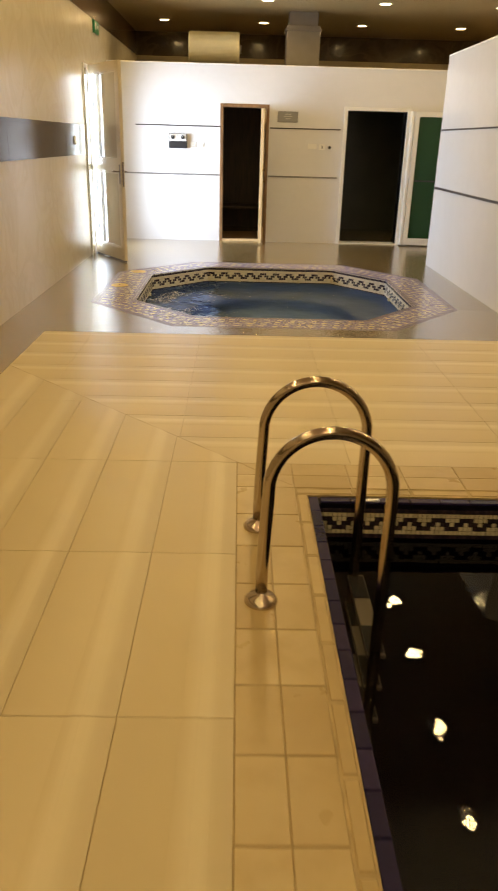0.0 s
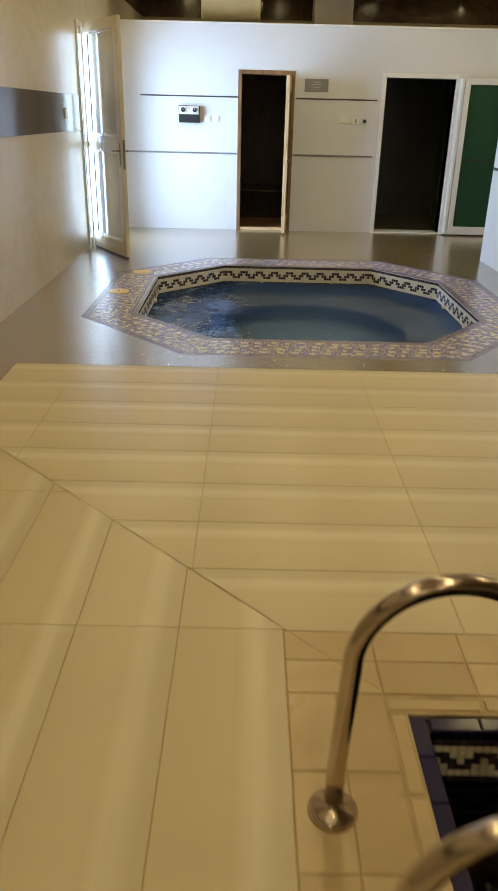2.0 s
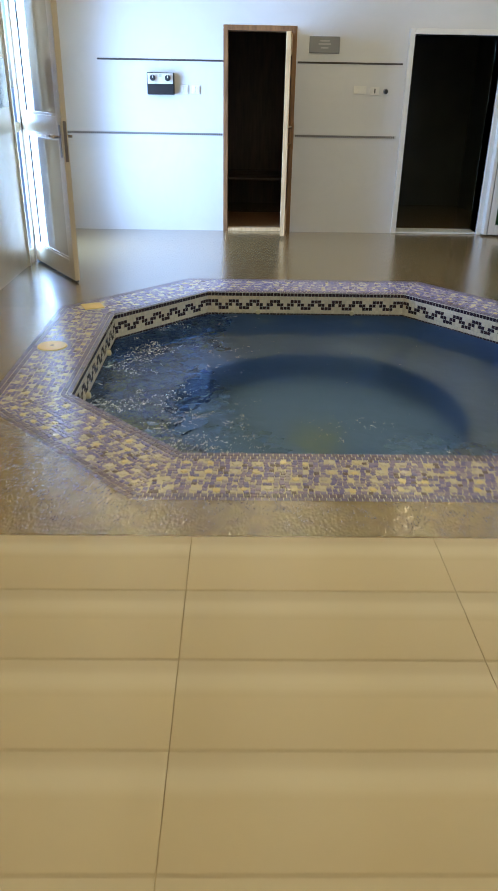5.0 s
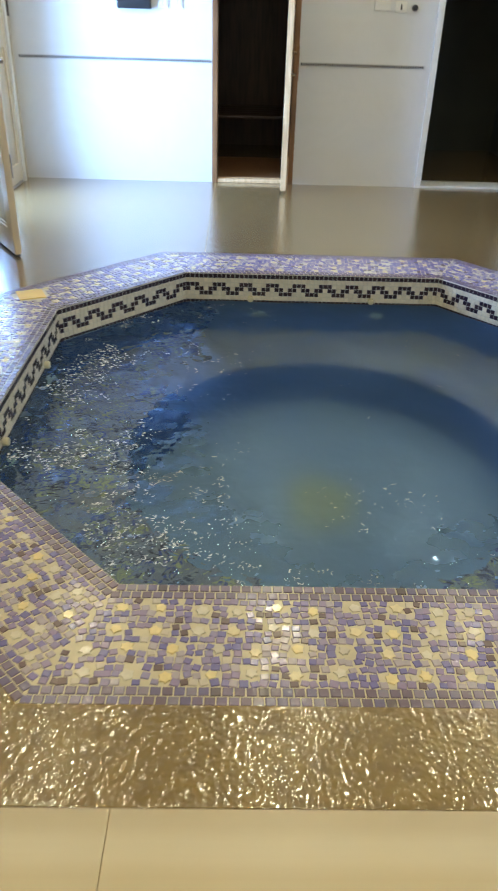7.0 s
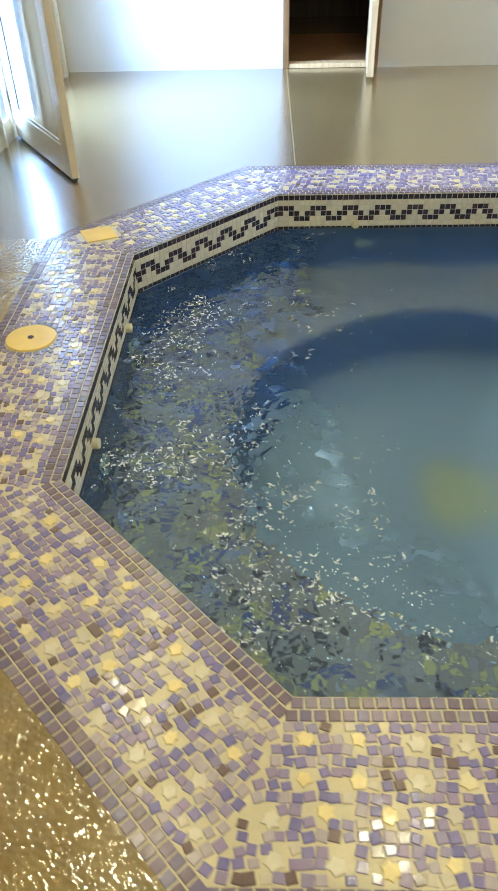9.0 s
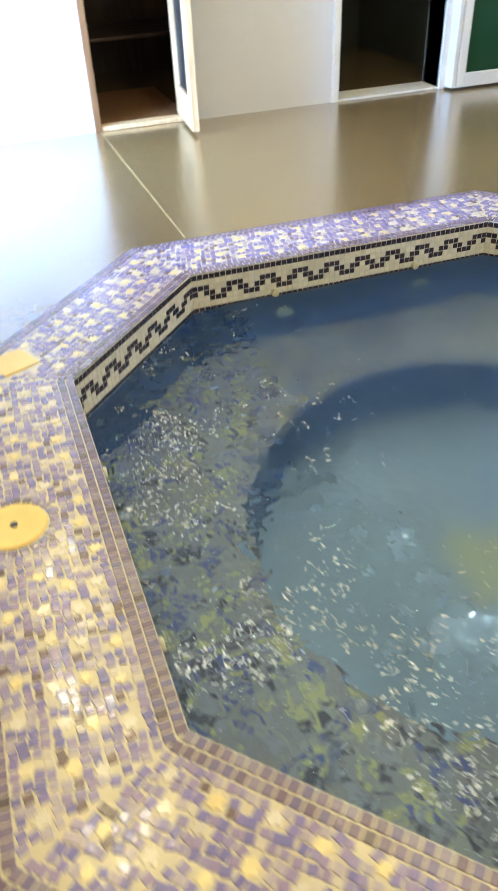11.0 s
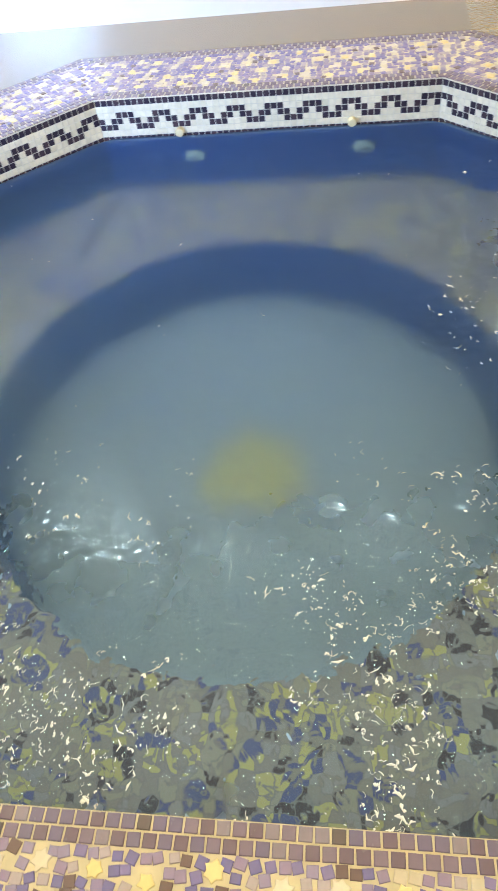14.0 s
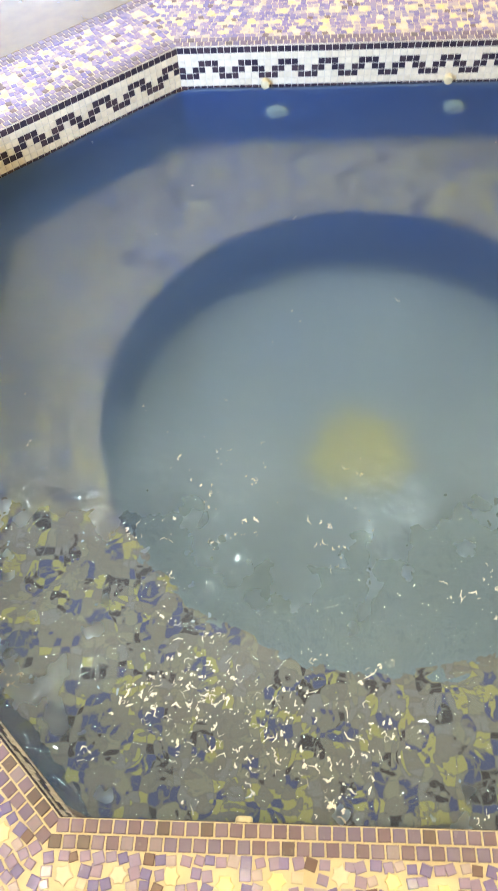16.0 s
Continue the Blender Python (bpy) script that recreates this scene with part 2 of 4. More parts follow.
def plank_material():
    """Cream glazed tile with a paler ridge along it."""
    s = Mat("cream_glaze", (0.70, 0.60, 0.42), 0.25)
    sep = s.t.nodes.new("ShaderNodeSeparateXYZ")
    s.link(s.coords("Object"), sep.inputs[0])
    wob = s.noise(2.2, 3)
    add = s.t.nodes.new("ShaderNodeMath")
    add.operation = "MULTIPLY_ADD"
    add.inputs[1].default_value = 0.02
    s.link(wob.outputs["Fac"], add.inputs[0])
    s.link(sep.outputs["X"], add.inputs[2])
    mr = s.node("ShaderNodeMapRange", From_Min=-0.17, From_Max=0.19)
    s.link(add.outputs[0], mr.inputs["Value"])
    band = s.ramp(mr.outputs[0], [(0.0, (0.58, 0.485, 0.305)), (0.42, (0.62, 0.525, 0.335)), (0.56, (0.625, 0.53, 0.34)),
                                  (0.66, (0.69, 0.605, 0.43)), (0.76, (0.68, 0.60, 0.425)), (0.86, (0.60, 0.515, 0.35)), (1.0, (0.57, 0.485, 0.325))])
    rnd = s.t.nodes.new("ShaderNodeObjectInfo").outputs["Random"]
    tone = s.ramp(rnd, [(0, (0.92, 0.92, 0.92)), (1, (1.0, 1.0, 1.0))])
    cloud = s.noise(3, 2)
    shade = s.node("ShaderNodeMapRange", From_Min=0.25, From_Max=0.75, To_Min=0.0, To_Max=0.14)
    s.link(cloud.outputs["Fac"], shade.inputs["Value"])
    s.colour(s.mix(shade.outputs[0], s.mix(1.0, band, tone, "MULTIPLY"), (0.50, 0.42, 0.27)))
    s.p.inputs["Roughness"].default_value = 0.33
    return s.m


def small_tile_material():
    s = Mat("cream_small", (0.62, 0.52, 0.34), 0.3)
    rnd = s.t.nodes.new("ShaderNodeObjectInfo").outputs["Random"]
    c = s.ramp(rnd, [(0, (0.45, 0.34, 0.17)), (1, (0.54, 0.43, 0.24))])
    st = s.noise(7, 6)
    s.colour(s.mix(s.ramp(st.outputs["Fac"], [(0.45, (0, 0, 0)), (0.75, (0.6, 0.6, 0.6))]), c, (0.42, 0.31, 0.15)))
    s.rough(st.outputs["Fac"], 0.2, 0.42)
    return s.m


def water_material(name, tint, choppy):
    """Clear water: blurred view down, sharp gloss on top; choppy where the jets blow (low x, low y)."""
    s = Mat(name, tint, 0.0)
    pos = s.coords("Position")

    def math_node(op, a, b):
        n = s.t.nodes.new("ShaderNodeMath")
        n.operation = op
        for sock, val in zip(n.inputs, (a, b)):
            if isinstance(val, (int, float)):
                sock.default_value = val
            else:
                s.link(val, sock)
        return n.outputs[0]

    def span(value, lo, hi, out_lo=0.0, out_hi=1.0):
        r = s.node("ShaderNodeMapRange", From_Min=lo, From_Max=hi, To_Min=out_lo, To_Max=out_hi)
        r.interpolation_type = "SMOOTHSTEP"
        s.link(value, r.inputs["Value"])
        return r.outputs[0]

    slow = s.noise(6, 2, vec=pos).outputs["Fac"]
    height = math_node("MULTIPLY", slow, 0.06 if choppy else 0.5)
    if choppy:
        sep = s.t.nodes.new("ShaderNodeSeparateXYZ")
        s.link(pos, sep.inputs[0])
        blown = math_node("ADD", span(sep.outputs["X"], 0.52, -0.45), math_node("MULTIPLY", span(sep.outputs["Y"], 7.85, 7.0), 0.7))
        patchy = span(s.noise(1.9, 2, vec=pos).outputs["Fac"], 0.36, 0.62, 0.42, 1.0)
        strength = span(math_node("MULTIPLY", blown, patchy), 0, 1, 0.035, 1.0)
        for scale, share, bend in ((8.5, 0.46, 0.4), (16.0, 0.22, 0.6), (34.0, 0.03, 0.4)):
            quick = s.noise(scale, 1.0, vec=pos)
            quick.inputs["Distortion"].default_value = bend
            height = math_node("ADD", height, math_node("MULTIPLY", quick.outputs["Fac"], math_node("MULTIPLY", strength, share)))
        # short ripples that reach the calm side too
        lap = s.noise(18.0, 1.0, vec=pos, stretch=(1.0, 0.55, 1.0))
        height = math_node("ADD", height, math_node("MULTIPLY", lap.outputs["Fac"], span(s.noise(1.1, 1, vec=pos).outputs["Fac"], 0.42, 0.66, 0.004, 0.03)))
    b = s.node("ShaderNodeBump", Strength=1.0, Distance=choppy or 0.003)
    s.link(height, b.inputs["Height"])
    down = s.node("ShaderNodeBsdfRefraction", Color=(*tint, 1), Roughness=0.02, IOR=1.33)
    if choppy:
        s.link(span(math_node("MULTIPLY", strength, span(s.noise(11, 3, vec=pos).outputs["Fac"], 0.3, 0.7, 0.35, 1.5)), 0.16, 0.6, 0.33, 0.12), down.inputs["Roughness"])
        milk = s.node("ShaderNodeBsdfDiffuse", Color=(0.17, 0.29, 0.54, 1))
        cloudy = s.t.nodes.new("ShaderNodeMixShader")
        cloudy.inputs[0].default_value = 0.09
        s.link(down.outputs[0], cloudy.inputs[1])
        s.link(milk.outputs[0], cloudy.inputs[2])
    top = s.node("ShaderNodeBsdfGlossy", Color=(0.20, 0.30, 0.56, 1) if choppy else (0.8, 0.8, 0.8, 1), Roughness=0.04 if choppy else 0.012)
    if choppy:
        s.link(span(strength, 0.03, 0.3, 0.26, 0.03), top.inputs["Roughness"])
    fres = s.node("ShaderNodeFresnel", IOR=1.65 if choppy else 1.30)
    mix = s.t.nodes.new("ShaderNodeMixShader")
    for n in (down, top, fres):
        s.link(b.outputs[0], n.inputs["Normal"])
    s.link(fres.outputs[0], mix.inputs[0])
    s.link((cloudy if choppy else down).outputs[0], mix.inputs[1])
    s.link(top.outputs[0], mix.inputs[2])
    s.link(mix.outputs[0], s.t.nodes["Material Output"].inputs["Surface"])
    return s.m


M["brown_stone"] = floor_material("brown_stone", 0.0)
M["pebbled_stone"] = floor_material("pebbled_stone", 0.0020)
M["plank"] = plank_material()
M["small_tile"] = small_tile_material()
M["tub_water"] = water_material("tub_water", (0.41, 0.53, 0.765), 0.056)
M["pool_water"] = water_material("pool_water", (0.27, 0.28, 0.31), 0.0)
glow = Mat("lamp_glow", (1, 1, 1), 0.5)
glow.p.inputs["Emission Color"].default_value = LAMP_COLOUR
glow.p.inputs["Emission Strength"].default_value = LAMP_STRENGTH
M["lamp_glow"] = glow.m


# ---- building helpers ----
def empty(name, at, label="", category="", group="", kind=""):
    ob = new(name)
    ob.location = at
    ob.empty_display_size = 0.1
    return tagged(ob, label, category, group, kind)


def ready(me, material, smooth=False):
    me.materials.append(M[material])
    if smooth:
        for p in me.polygons:
            p.use_smooth = True
    return me


def part(name, bm, material, parent=None, label="", smooth=False):
    """Links a bmesh in world coordinates as one mesh, under a parent if given."""
    me = bpy.data.meshes.new(name)
    bm.to_mesh(me)
    bm.free()
    ob = new(name, ready(me, material, smooth))
    if parent:
        ob.parent = parent
        if parent.data is None:
            ob.matrix_parent_inverse = Matrix.Translation(parent.location).inverted()
    return tagged(ob, label)


def structure(name, bm, material, label, category, smooth=False):
    return tagged(part(name, bm, material, None, label, smooth), category=category, kind="structure")


def add_box(bm, a, b, bevel=0.0):
    lo, hi = [min(p) for p in zip(a, b)], [max(p) for p in zip(a, b)]
    r = bmesh.ops.create_cube(bm, size=1)
    for v in r["verts"]:
        v.co = Vector([(lo[i] + hi[i]) / 2 + v.co[i] * (hi[i] - lo[i]) for i in range(3)])
    if bevel:
        es = list({e for v in r["verts"] for e in v.link_edges})
        bmesh.ops.bevel(bm, geom=es, offset=bevel, segments=2, affect="EDGES", profile=0.5)
    return bm


def box(a, b, bevel=0.0):
    return add_box(bmesh.new(), a, b, bevel)


def boxes(*pairs, bevel=0.0):
    bm = bmesh.new()
    for a, b in pairs:
        add_box(bm, a, b, bevel)
    return bm


def turned(bm, m):
    bmesh.ops.transform(bm, matrix=m, verts=bm.verts)
    return bm


def cyl(radius, depth, m, seg=24, bevel=0.0, top=None):
    bm = bmesh.new()
    bmesh.ops.create_cone(bm, cap_ends=True, segments=seg, radius1=radius, radius2=radius if top is None else top, depth=depth)
    if bevel:
        es = [e for e in bm.edges if len(e.link_faces) == 2 and any(len(f.verts) > 4 for f in e.link_faces)]
        bmesh.ops.bevel(bm, geom=es, offset=bevel, segments=3, affect="EDGES", profile=0.5)
    return turned(bm, m)


def tube(points, radius, seg=16):
    """A round bar along points that lie in a vertical plane."""
    bm = bmesh.new()
    rings = []
    for i, p in enumerate(points):
        a, b = points[max(0, i - 1)], points[min(len(points) - 1, i + 1)]
        d = (Vector(b) - Vector(a)).normalized()
        side = Vector((0, 1, 0)) if abs(d.y) < 0.9 else Vector((1, 0, 0))
        up = d.cross(side).normalized()
        rings.append([bm.verts.new(Vector(p) + radius * (math.cos(t) * side + math.sin(t) * up)) for t in (2 * math.pi * k / seg for k in range(seg))])
    for r0, r1 in zip(rings, rings[1:]):
        for k in range(seg):
            bm.faces.new((r0[k], r0[(k + 1) % seg], r1[(k + 1) % seg], r1[k]))
    bm.faces.new(rings[0][::-1])
    bm.faces.new(rings[-1])
    return bm


def tile_data(w, l, h, bev):
    """Corners and faces of a flat tile with chamfered top edges, top at z = 0."""
    v = []
    for z, s in ((-h, 0.0), (-bev, 0.0), (0.0, bev)):
        v += [(sx * (w / 2 - s), sy * (l / 2 - s), z) for sx, sy in ((-1, -1), (1, -1), (1, 1), (-1, 1))]
    f = [(8, 9, 10, 11)]
    for base in (0, 4):
        f += [(base + k, base + (k + 1) % 4, base + 4 + (k + 1) % 4, base + 4 + k) for k in range(4)]
    return v, f


def tile_mesh(name, w, l, h, bev, material):
    v, f = tile_data(w, l, h, bev)
    me = bpy.data.meshes.new(name)
    me.from_pydata(v, [], f)
    return ready(me, material)


class Many:
    """Many small tiles joined into one mesh."""

    def __init__(self):
        self.v, self.f = [], []

    def add(self, data, m):
        o = len(self.v)
        self.v += [tuple(m @ Vector(p)) for p in data[0]]
        self.f += [tuple(o + i for i in f) for f in data[1]]

    def link(self, name, material, parent, label, kind="stuff"):
        me = bpy.data.meshes.new(name)
        me.from_pydata(self.v, [], self.f)
        ob = new(name, ready(me, material))
        ob.parent = parent
        ob.matrix_parent_inverse = Matrix.Translation(parent.location).inverted()
        return tagged(ob, label, kind=kind)


def piece(name, me, m, parent):
    ob = new(name, me)
    ob.parent = parent
    if parent.data is None:
        ob.matrix_parent_inverse = Matrix.Translation(parent.location).inverted()
    ob.matrix_basis = m
    return ob


def offset(poly, d):
    """The polygon (counter-clockwise) moved outward by d."""
    out, n = [], len(poly)
    for i in range(n):
        a, b, c = Vector(poly[i - 1]), Vector(poly[i]), Vector(poly[(i + 1) % n])
        e1, e2 = (b - a).normalized(), (c - b).normalized()
        n1, n2 = Vector((e1.y, -e1.x)), Vector((e2.y, -e2.x))
        k = d / (1 + n1.dot(n2))
        out.append(tuple(b + (n1 + n2) * k))
    return out


def ring_faces(bm, outer, inner):
    """Flat or sloping band between two closed rings of points."""
    a, b = [bm.verts.new(p) for p in outer], [bm.verts.new(p) for p in inner]
    n = len(a)
    for i in range(n):
        bm.faces.new((a[i], a[(i + 1) % n], b[(i + 1) % n], b[i]))
    return a, b


def flat(points, z):
    return [(x, y, z) for x, y in points]


# ---- plan, in metres ----
WEST, EAST, SOUTH, NORTH, CEIL = -1.745, 7.0, -5.0, 16.3, 3.5
BACK, BACK_T, PART_H = 12.61, 0.25, 2.64
RIGHT, RIGHT_END = 3.03, 10.49
DECK_N, DECK_W = 6.137, -1.32
POOL_W, POOL_N, POOL_E, POOL_S = 0.705, 3.03, 5.5, -4.0
TUB = [(-0.048, 6.845), (1.598, 6.845), (2.201, 7.556), (2.201, 9.10), (1.598, 9.814), (-0.045, 9.814), (-0.715, 9.10), (-0.715, 7.556)]
COPING = 0.44
TUB_C = (0.743, 8.33)
TUB_WATER = -0.19

# ---- floors ----
out = offset(TUB, COPING)
nl, nr, r2, r1, fr, fl, l1, l2 = offset(TUB, COPING - 0.002)
Y0, Y1, X0, X1 = DECK_N, NORTH, WEST, EAST


def slab(polys):
    """Flat polygons at floor level, 12 cm thick."""
    bm = bmesh.new()
    for poly in polys:
        f = bm.faces.new([bm.verts.new((x, y, 0)) for x, y in poly])
        f.normal_update()
        if f.normal.z < 0:
            f.normal_flip()
    bmesh.ops.remove_doubles(bm, verts=bm.verts, dist=0.001)
    ext = bmesh.ops.extrude_face_region(bm, geom=bm.faces[:])
    for v in ext["geom"]:
        if isinstance(v, bmesh.types.BMVert):
            v.co.z -= 0.12
    bmesh.ops.recalc_face_normals(bm, faces=bm.faces)
    return bm


floor = structure("floor", slab(([r2, (X1, r2[1]), (X1, r1[1]), r1], [r1, (X1, r1[1]), (X1, Y1), (fr[0], Y1), fr], [fr, (fr[0], Y1), (fl[0], Y1), fl],
                                 [fl, (fl[0], Y1), (X0, Y1), (X0, l1[1]), l1])), "brown_stone", "polished dark brown stone floor behind the hot tub", "floor")
structure("floor_pebbled", slab(([nl, (nl[0], Y0), (nr[0], Y0), nr], [nr, (nr[0], Y0), (X1, Y0), (X1, r2[1]), r2], [l1, (X0, l1[1]), (X0, l2[1]), l2],
                                 [l2, (X0, l2[1]), (X0, Y0), (nl[0], Y0), nl], [(X0, SOUTH), (DECK_W, SOUTH), (DECK_W, Y0), (X0, Y0)])),
          "pebbled_stone", "glossy brown pebbled non-slip floor strip", "floor")
part("floor_joint", box((0.0585, 10.27, -0.01), (0.0615, BACK, 0.001)), "grout_brown", floor, "thin pale joint line")

deck = structure("deck_floor", boxes(((DECK_W, SOUTH, -0.12), (POOL_W, DECK_N, -0.004)), ((POOL_W, POOL_N, -0.12), (EAST, DECK_N, -0.004)),
                                     ((POOL_E, SOUTH, -0.12), (EAST, POOL_N, -0.004)), ((POOL_W, SOUTH, -0.12), (POOL_E, POOL_S, -0.004))),
                 "grout_brown", "cream tiled pool deck with brown joints", "floor")
structure("ground", box((-200, -150, -0.25), (-2.0, 150, -0.05)), "paving", "pale paving outside the open door", "ground")

# ---- outer walls and ceiling ----
SIDE_S, SIDE_N, DOOR_S, DOOR_N, DOOR_H = 10.65, 10.84, 10.90, 12.48, 2.46
T = 0.26


wall = structure("wall_west", boxes(((WEST - T, SOUTH, -0.1), (WEST, SIDE_S, CEIL)), ((WEST - T, DOOR_N, -0.1), (WEST, NORTH, CEIL)),
                                    ((WEST - T, SIDE_S, DOOR_H), (WEST, DOOR_N, CEIL))), "marble_cream", "glossy cream marble wall with a dark tile band", "wall")
for y0, y1 in ((SOUTH, SIDE_S - 0.05), (DOOR_N + 0.05, BACK)):
    n = max(1, round((y1 - y0) / 0.6))
    for k in range(n):
        a, b = y0 + (y1 - y0) * k / n, y0 + (y1 - y0) * (k + 1) / n
        part("band_tile", box((WEST, a + 0.001, 1.345), (WEST + 0.006, b - 0.001, 1.71), 0.0015), "band_dark", wall)
part("frieze", box((WEST, SOUTH, 3.08), (WEST + 0.012, NORTH, CEIL)), "frieze", wall, "glossy brown frieze tiles under the ceiling")
structure("threshold", box((WEST - T, SIDE_S, -0.1), (WEST, DOOR_N, 0.004)), "paving", "pale stone door threshold", "threshold")
wall = structure("wall_north", box((WEST, NORTH, -0.1), (EAST, NORTH + 0.2, CEIL)), "plaster", "cream plaster wall behind the partition", "wall")
part("frieze", box((WEST + 0.013, NORTH - 0.012, 3.08), (EAST, NORTH, CEIL)), "frieze", wall, "glossy brown frieze tiles under the ceiling")
structure("wall_south", box((WEST - T, SOUTH - 0.2, -0.1), (EAST + 0.2, SOUTH, CEIL)), "marble_cream", "plain cream wall", "wall")
structure("wall_east", box((EAST, SOUTH, -0.1), (EAST + 0.2, NORTH, CEIL)), "marble_cream", "plain cream wall", "wall")
structure("ceiling", box((WEST - T, SOUTH - 0.2, CEIL), (EAST + 0.2, NORTH + 0.2, CEIL + 0.15)), "ceiling", "glossy tan ceiling with downlights", "ceiling")

# ---- partition in front of the sauna and the steam room ----
D1 = (0.03, 0.80, 2.10)
D2 = (2.05, 3.00, 2.05)
BW_E = 5.06
yb = BACK + BACK_T
wall = structure("wall_partition", boxes(((WEST, BACK, 0), (D1[0], yb, PART_H)), ((D1[0], BACK, D1[2]), (D1[1], yb, PART_H)), ((D1[1], BACK, 0), (D2[0], yb, PART_H)),
                                         ((D2[0], BACK, D2[2]), (D2[1], yb, PART_H)), ((D2[1], BACK, 0), (BW_E, yb, PART_H))),
                 "tile_white", "glossy white tiled partition with two dark trim lines", "wall")
for a, b in ((-1.32, D1[0]), (D1[1] + 0.02, D2[0] - 0.10)):
    part("trim", box((a, BACK - 0.006, 1.757), (b, BACK, 1.775), 0.002), "strip_dark", wall)
    low = part("trim", box((a - 0.38 if a < 0 else a, BACK - 0.006, 1.026), (b, BACK, 1.056), 0.002), "strip_pale", wall, "mosaic trim line of small dark squares")
    sq = Many()
    d = tile_data(0.0125, 0.020, 0.004, 0.001)
    k = a - 0.37 if a < 0 else a + 0.01
    while k < b - 0.01:
        sq.add(d, pose(k, BACK - 0.009, 1.041, 90, 0, 0))
        k += 0.0215
    sq.link("trim_squares", "strip_dark", wall, "row of small dark squares")
part("capping", box((WEST, BACK - 0.004, PART_H), (BW_E, yb + 0.02, PART_H + 0.025), 0.004), "white_paint", wall)

wall = structure("wall_right", box((RIGHT, 6.3, 0), (RIGHT + 0.18, RIGHT_END, PART_H)), "tile_white", "glossy white tiled partition with two trim lines", "wall")
part("trim", box((RIGHT - 0.006, 6.3, 1.757), (RIGHT, RIGHT_END, 1.775), 0.002), "strip_dark", wall)
part("trim", box((RIGHT - 0.006, 6.3, 1.026), (RIGHT, RIGHT_END, 1.056), 0.002), "strip_dark", wall)
part("capping", box((RIGHT - 0.004, 6.3, PART_H), (RIGHT + 0.2, RIGHT_END, PART_H + 0.02), 0.004), "white_paint", wall)
structure("wall_corridor", boxes(((RIGHT + 0.18, RIGHT_END - 0.18, 0), (BW_E, RIGHT_END, PART_H))), "tile_white", "white tiled corridor wall", "wall")
structure("wall_corridor_end", box((BW_E, RIGHT_END - 0.18, 0), (BW_E + 0.18, yb, PART_H)), "plain_wall", "tan corridor end wall", "wall")

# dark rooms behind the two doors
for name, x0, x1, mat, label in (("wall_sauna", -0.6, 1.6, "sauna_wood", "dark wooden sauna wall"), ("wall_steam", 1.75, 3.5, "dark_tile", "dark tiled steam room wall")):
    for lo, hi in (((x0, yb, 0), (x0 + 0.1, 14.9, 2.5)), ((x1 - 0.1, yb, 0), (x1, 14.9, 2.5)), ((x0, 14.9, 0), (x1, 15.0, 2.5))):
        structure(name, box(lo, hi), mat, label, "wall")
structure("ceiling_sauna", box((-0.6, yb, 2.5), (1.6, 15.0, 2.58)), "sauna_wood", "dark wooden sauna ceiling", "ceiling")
bench = empty("sauna_bench", (0.5, 14.4, 0), "dark wooden slatted bench inside the sauna", "bench")
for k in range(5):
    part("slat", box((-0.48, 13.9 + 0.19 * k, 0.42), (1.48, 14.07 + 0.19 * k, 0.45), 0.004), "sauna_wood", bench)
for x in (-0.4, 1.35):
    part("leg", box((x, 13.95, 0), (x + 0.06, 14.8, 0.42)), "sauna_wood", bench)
part("sauna_sill", box((D1[0], BACK + 0.02, 0), (D1[1], 13.9, 0.02)), "pine_dark", None, "pine boards on the sauna floor")
tagged(bpy.data.objects["sauna_sill"], category="floor", kind="structure")
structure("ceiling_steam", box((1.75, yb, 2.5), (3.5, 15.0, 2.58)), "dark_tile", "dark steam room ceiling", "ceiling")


# ---- doors ----
def frame_bm(x0, x1, z1, y0, y1, w):
    return boxes(((x0, y0, 0), (x0 + w, y1, z1)), ((x1 - w, y0, 0), (x1, y1, z1)), ((x0 + w, y0, z1 - w), (x1 - w, y1, z1)), bevel=0.004)


def hinged(bm, hinge, angle):
    """Turns a leaf that was built along +x from the origin onto its hinge."""
    return turned(bm, pose(*hinge, 0, 0, angle))


def sauna_door():
    d = empty("sauna_door", (0.78, 12.84, 0), "open pine sauna door with a narrow glass slot", "door")
    part("door_frame", frame_bm(D1[0] - 0.004, D1[1] + 0.004, D1[2] + 0.004, BACK - 0.012, yb, 0.05), "pine_dark", d, "dark stained pine frame")
    part("sill", box((D1[0] + 0.05, BACK - 0.005, 0.001), (D1[1] - 0.05, BACK + 0.1, 0.035), 0.004), "pine", d)
    ang = math.degrees(math.atan2(12.14 - 12.80, 0.69 - 0.752))
    hinge = (0.752, 12.80, 0.03)
    L, H, W = 0.663, 2.0, 0.05
    leaf = part("leaf", hinged(boxes(((0, -W / 2, 0), (0.12, W / 2, H)), ((L - 0.12, -W / 2, 0), (L, W / 2, H)), ((0.12, -W / 2, 0), (L - 0.12, W / 2, 0.22)),
                                     ((0.12, -W / 2, H - 0.2), (L - 0.12, W / 2, H)), bevel=0.003), hinge, ang), "pine", d, "pale pine stiles and rails")
    part("glass", hinged(box((0.12, -0.004, 0.22), (L - 0.12, 0.004, H - 0.2)), hinge, ang), "black_plastic", d, "dark tinted glass slot")
    for z in (0.95, 1.12):
        part("handle", hinged(cyl(0.012, 0.05, pose(L - 0.05, 0.045, z, 90, 0, 0), 12), hinge, ang), "steel", d)
    part("handle", hinged(box((L - 0.065, 0.06, 0.9), (L - 0.035, 0.085, 1.17), 0.008), hinge, ang), "pine_dark", d, "wooden grip")
    return d


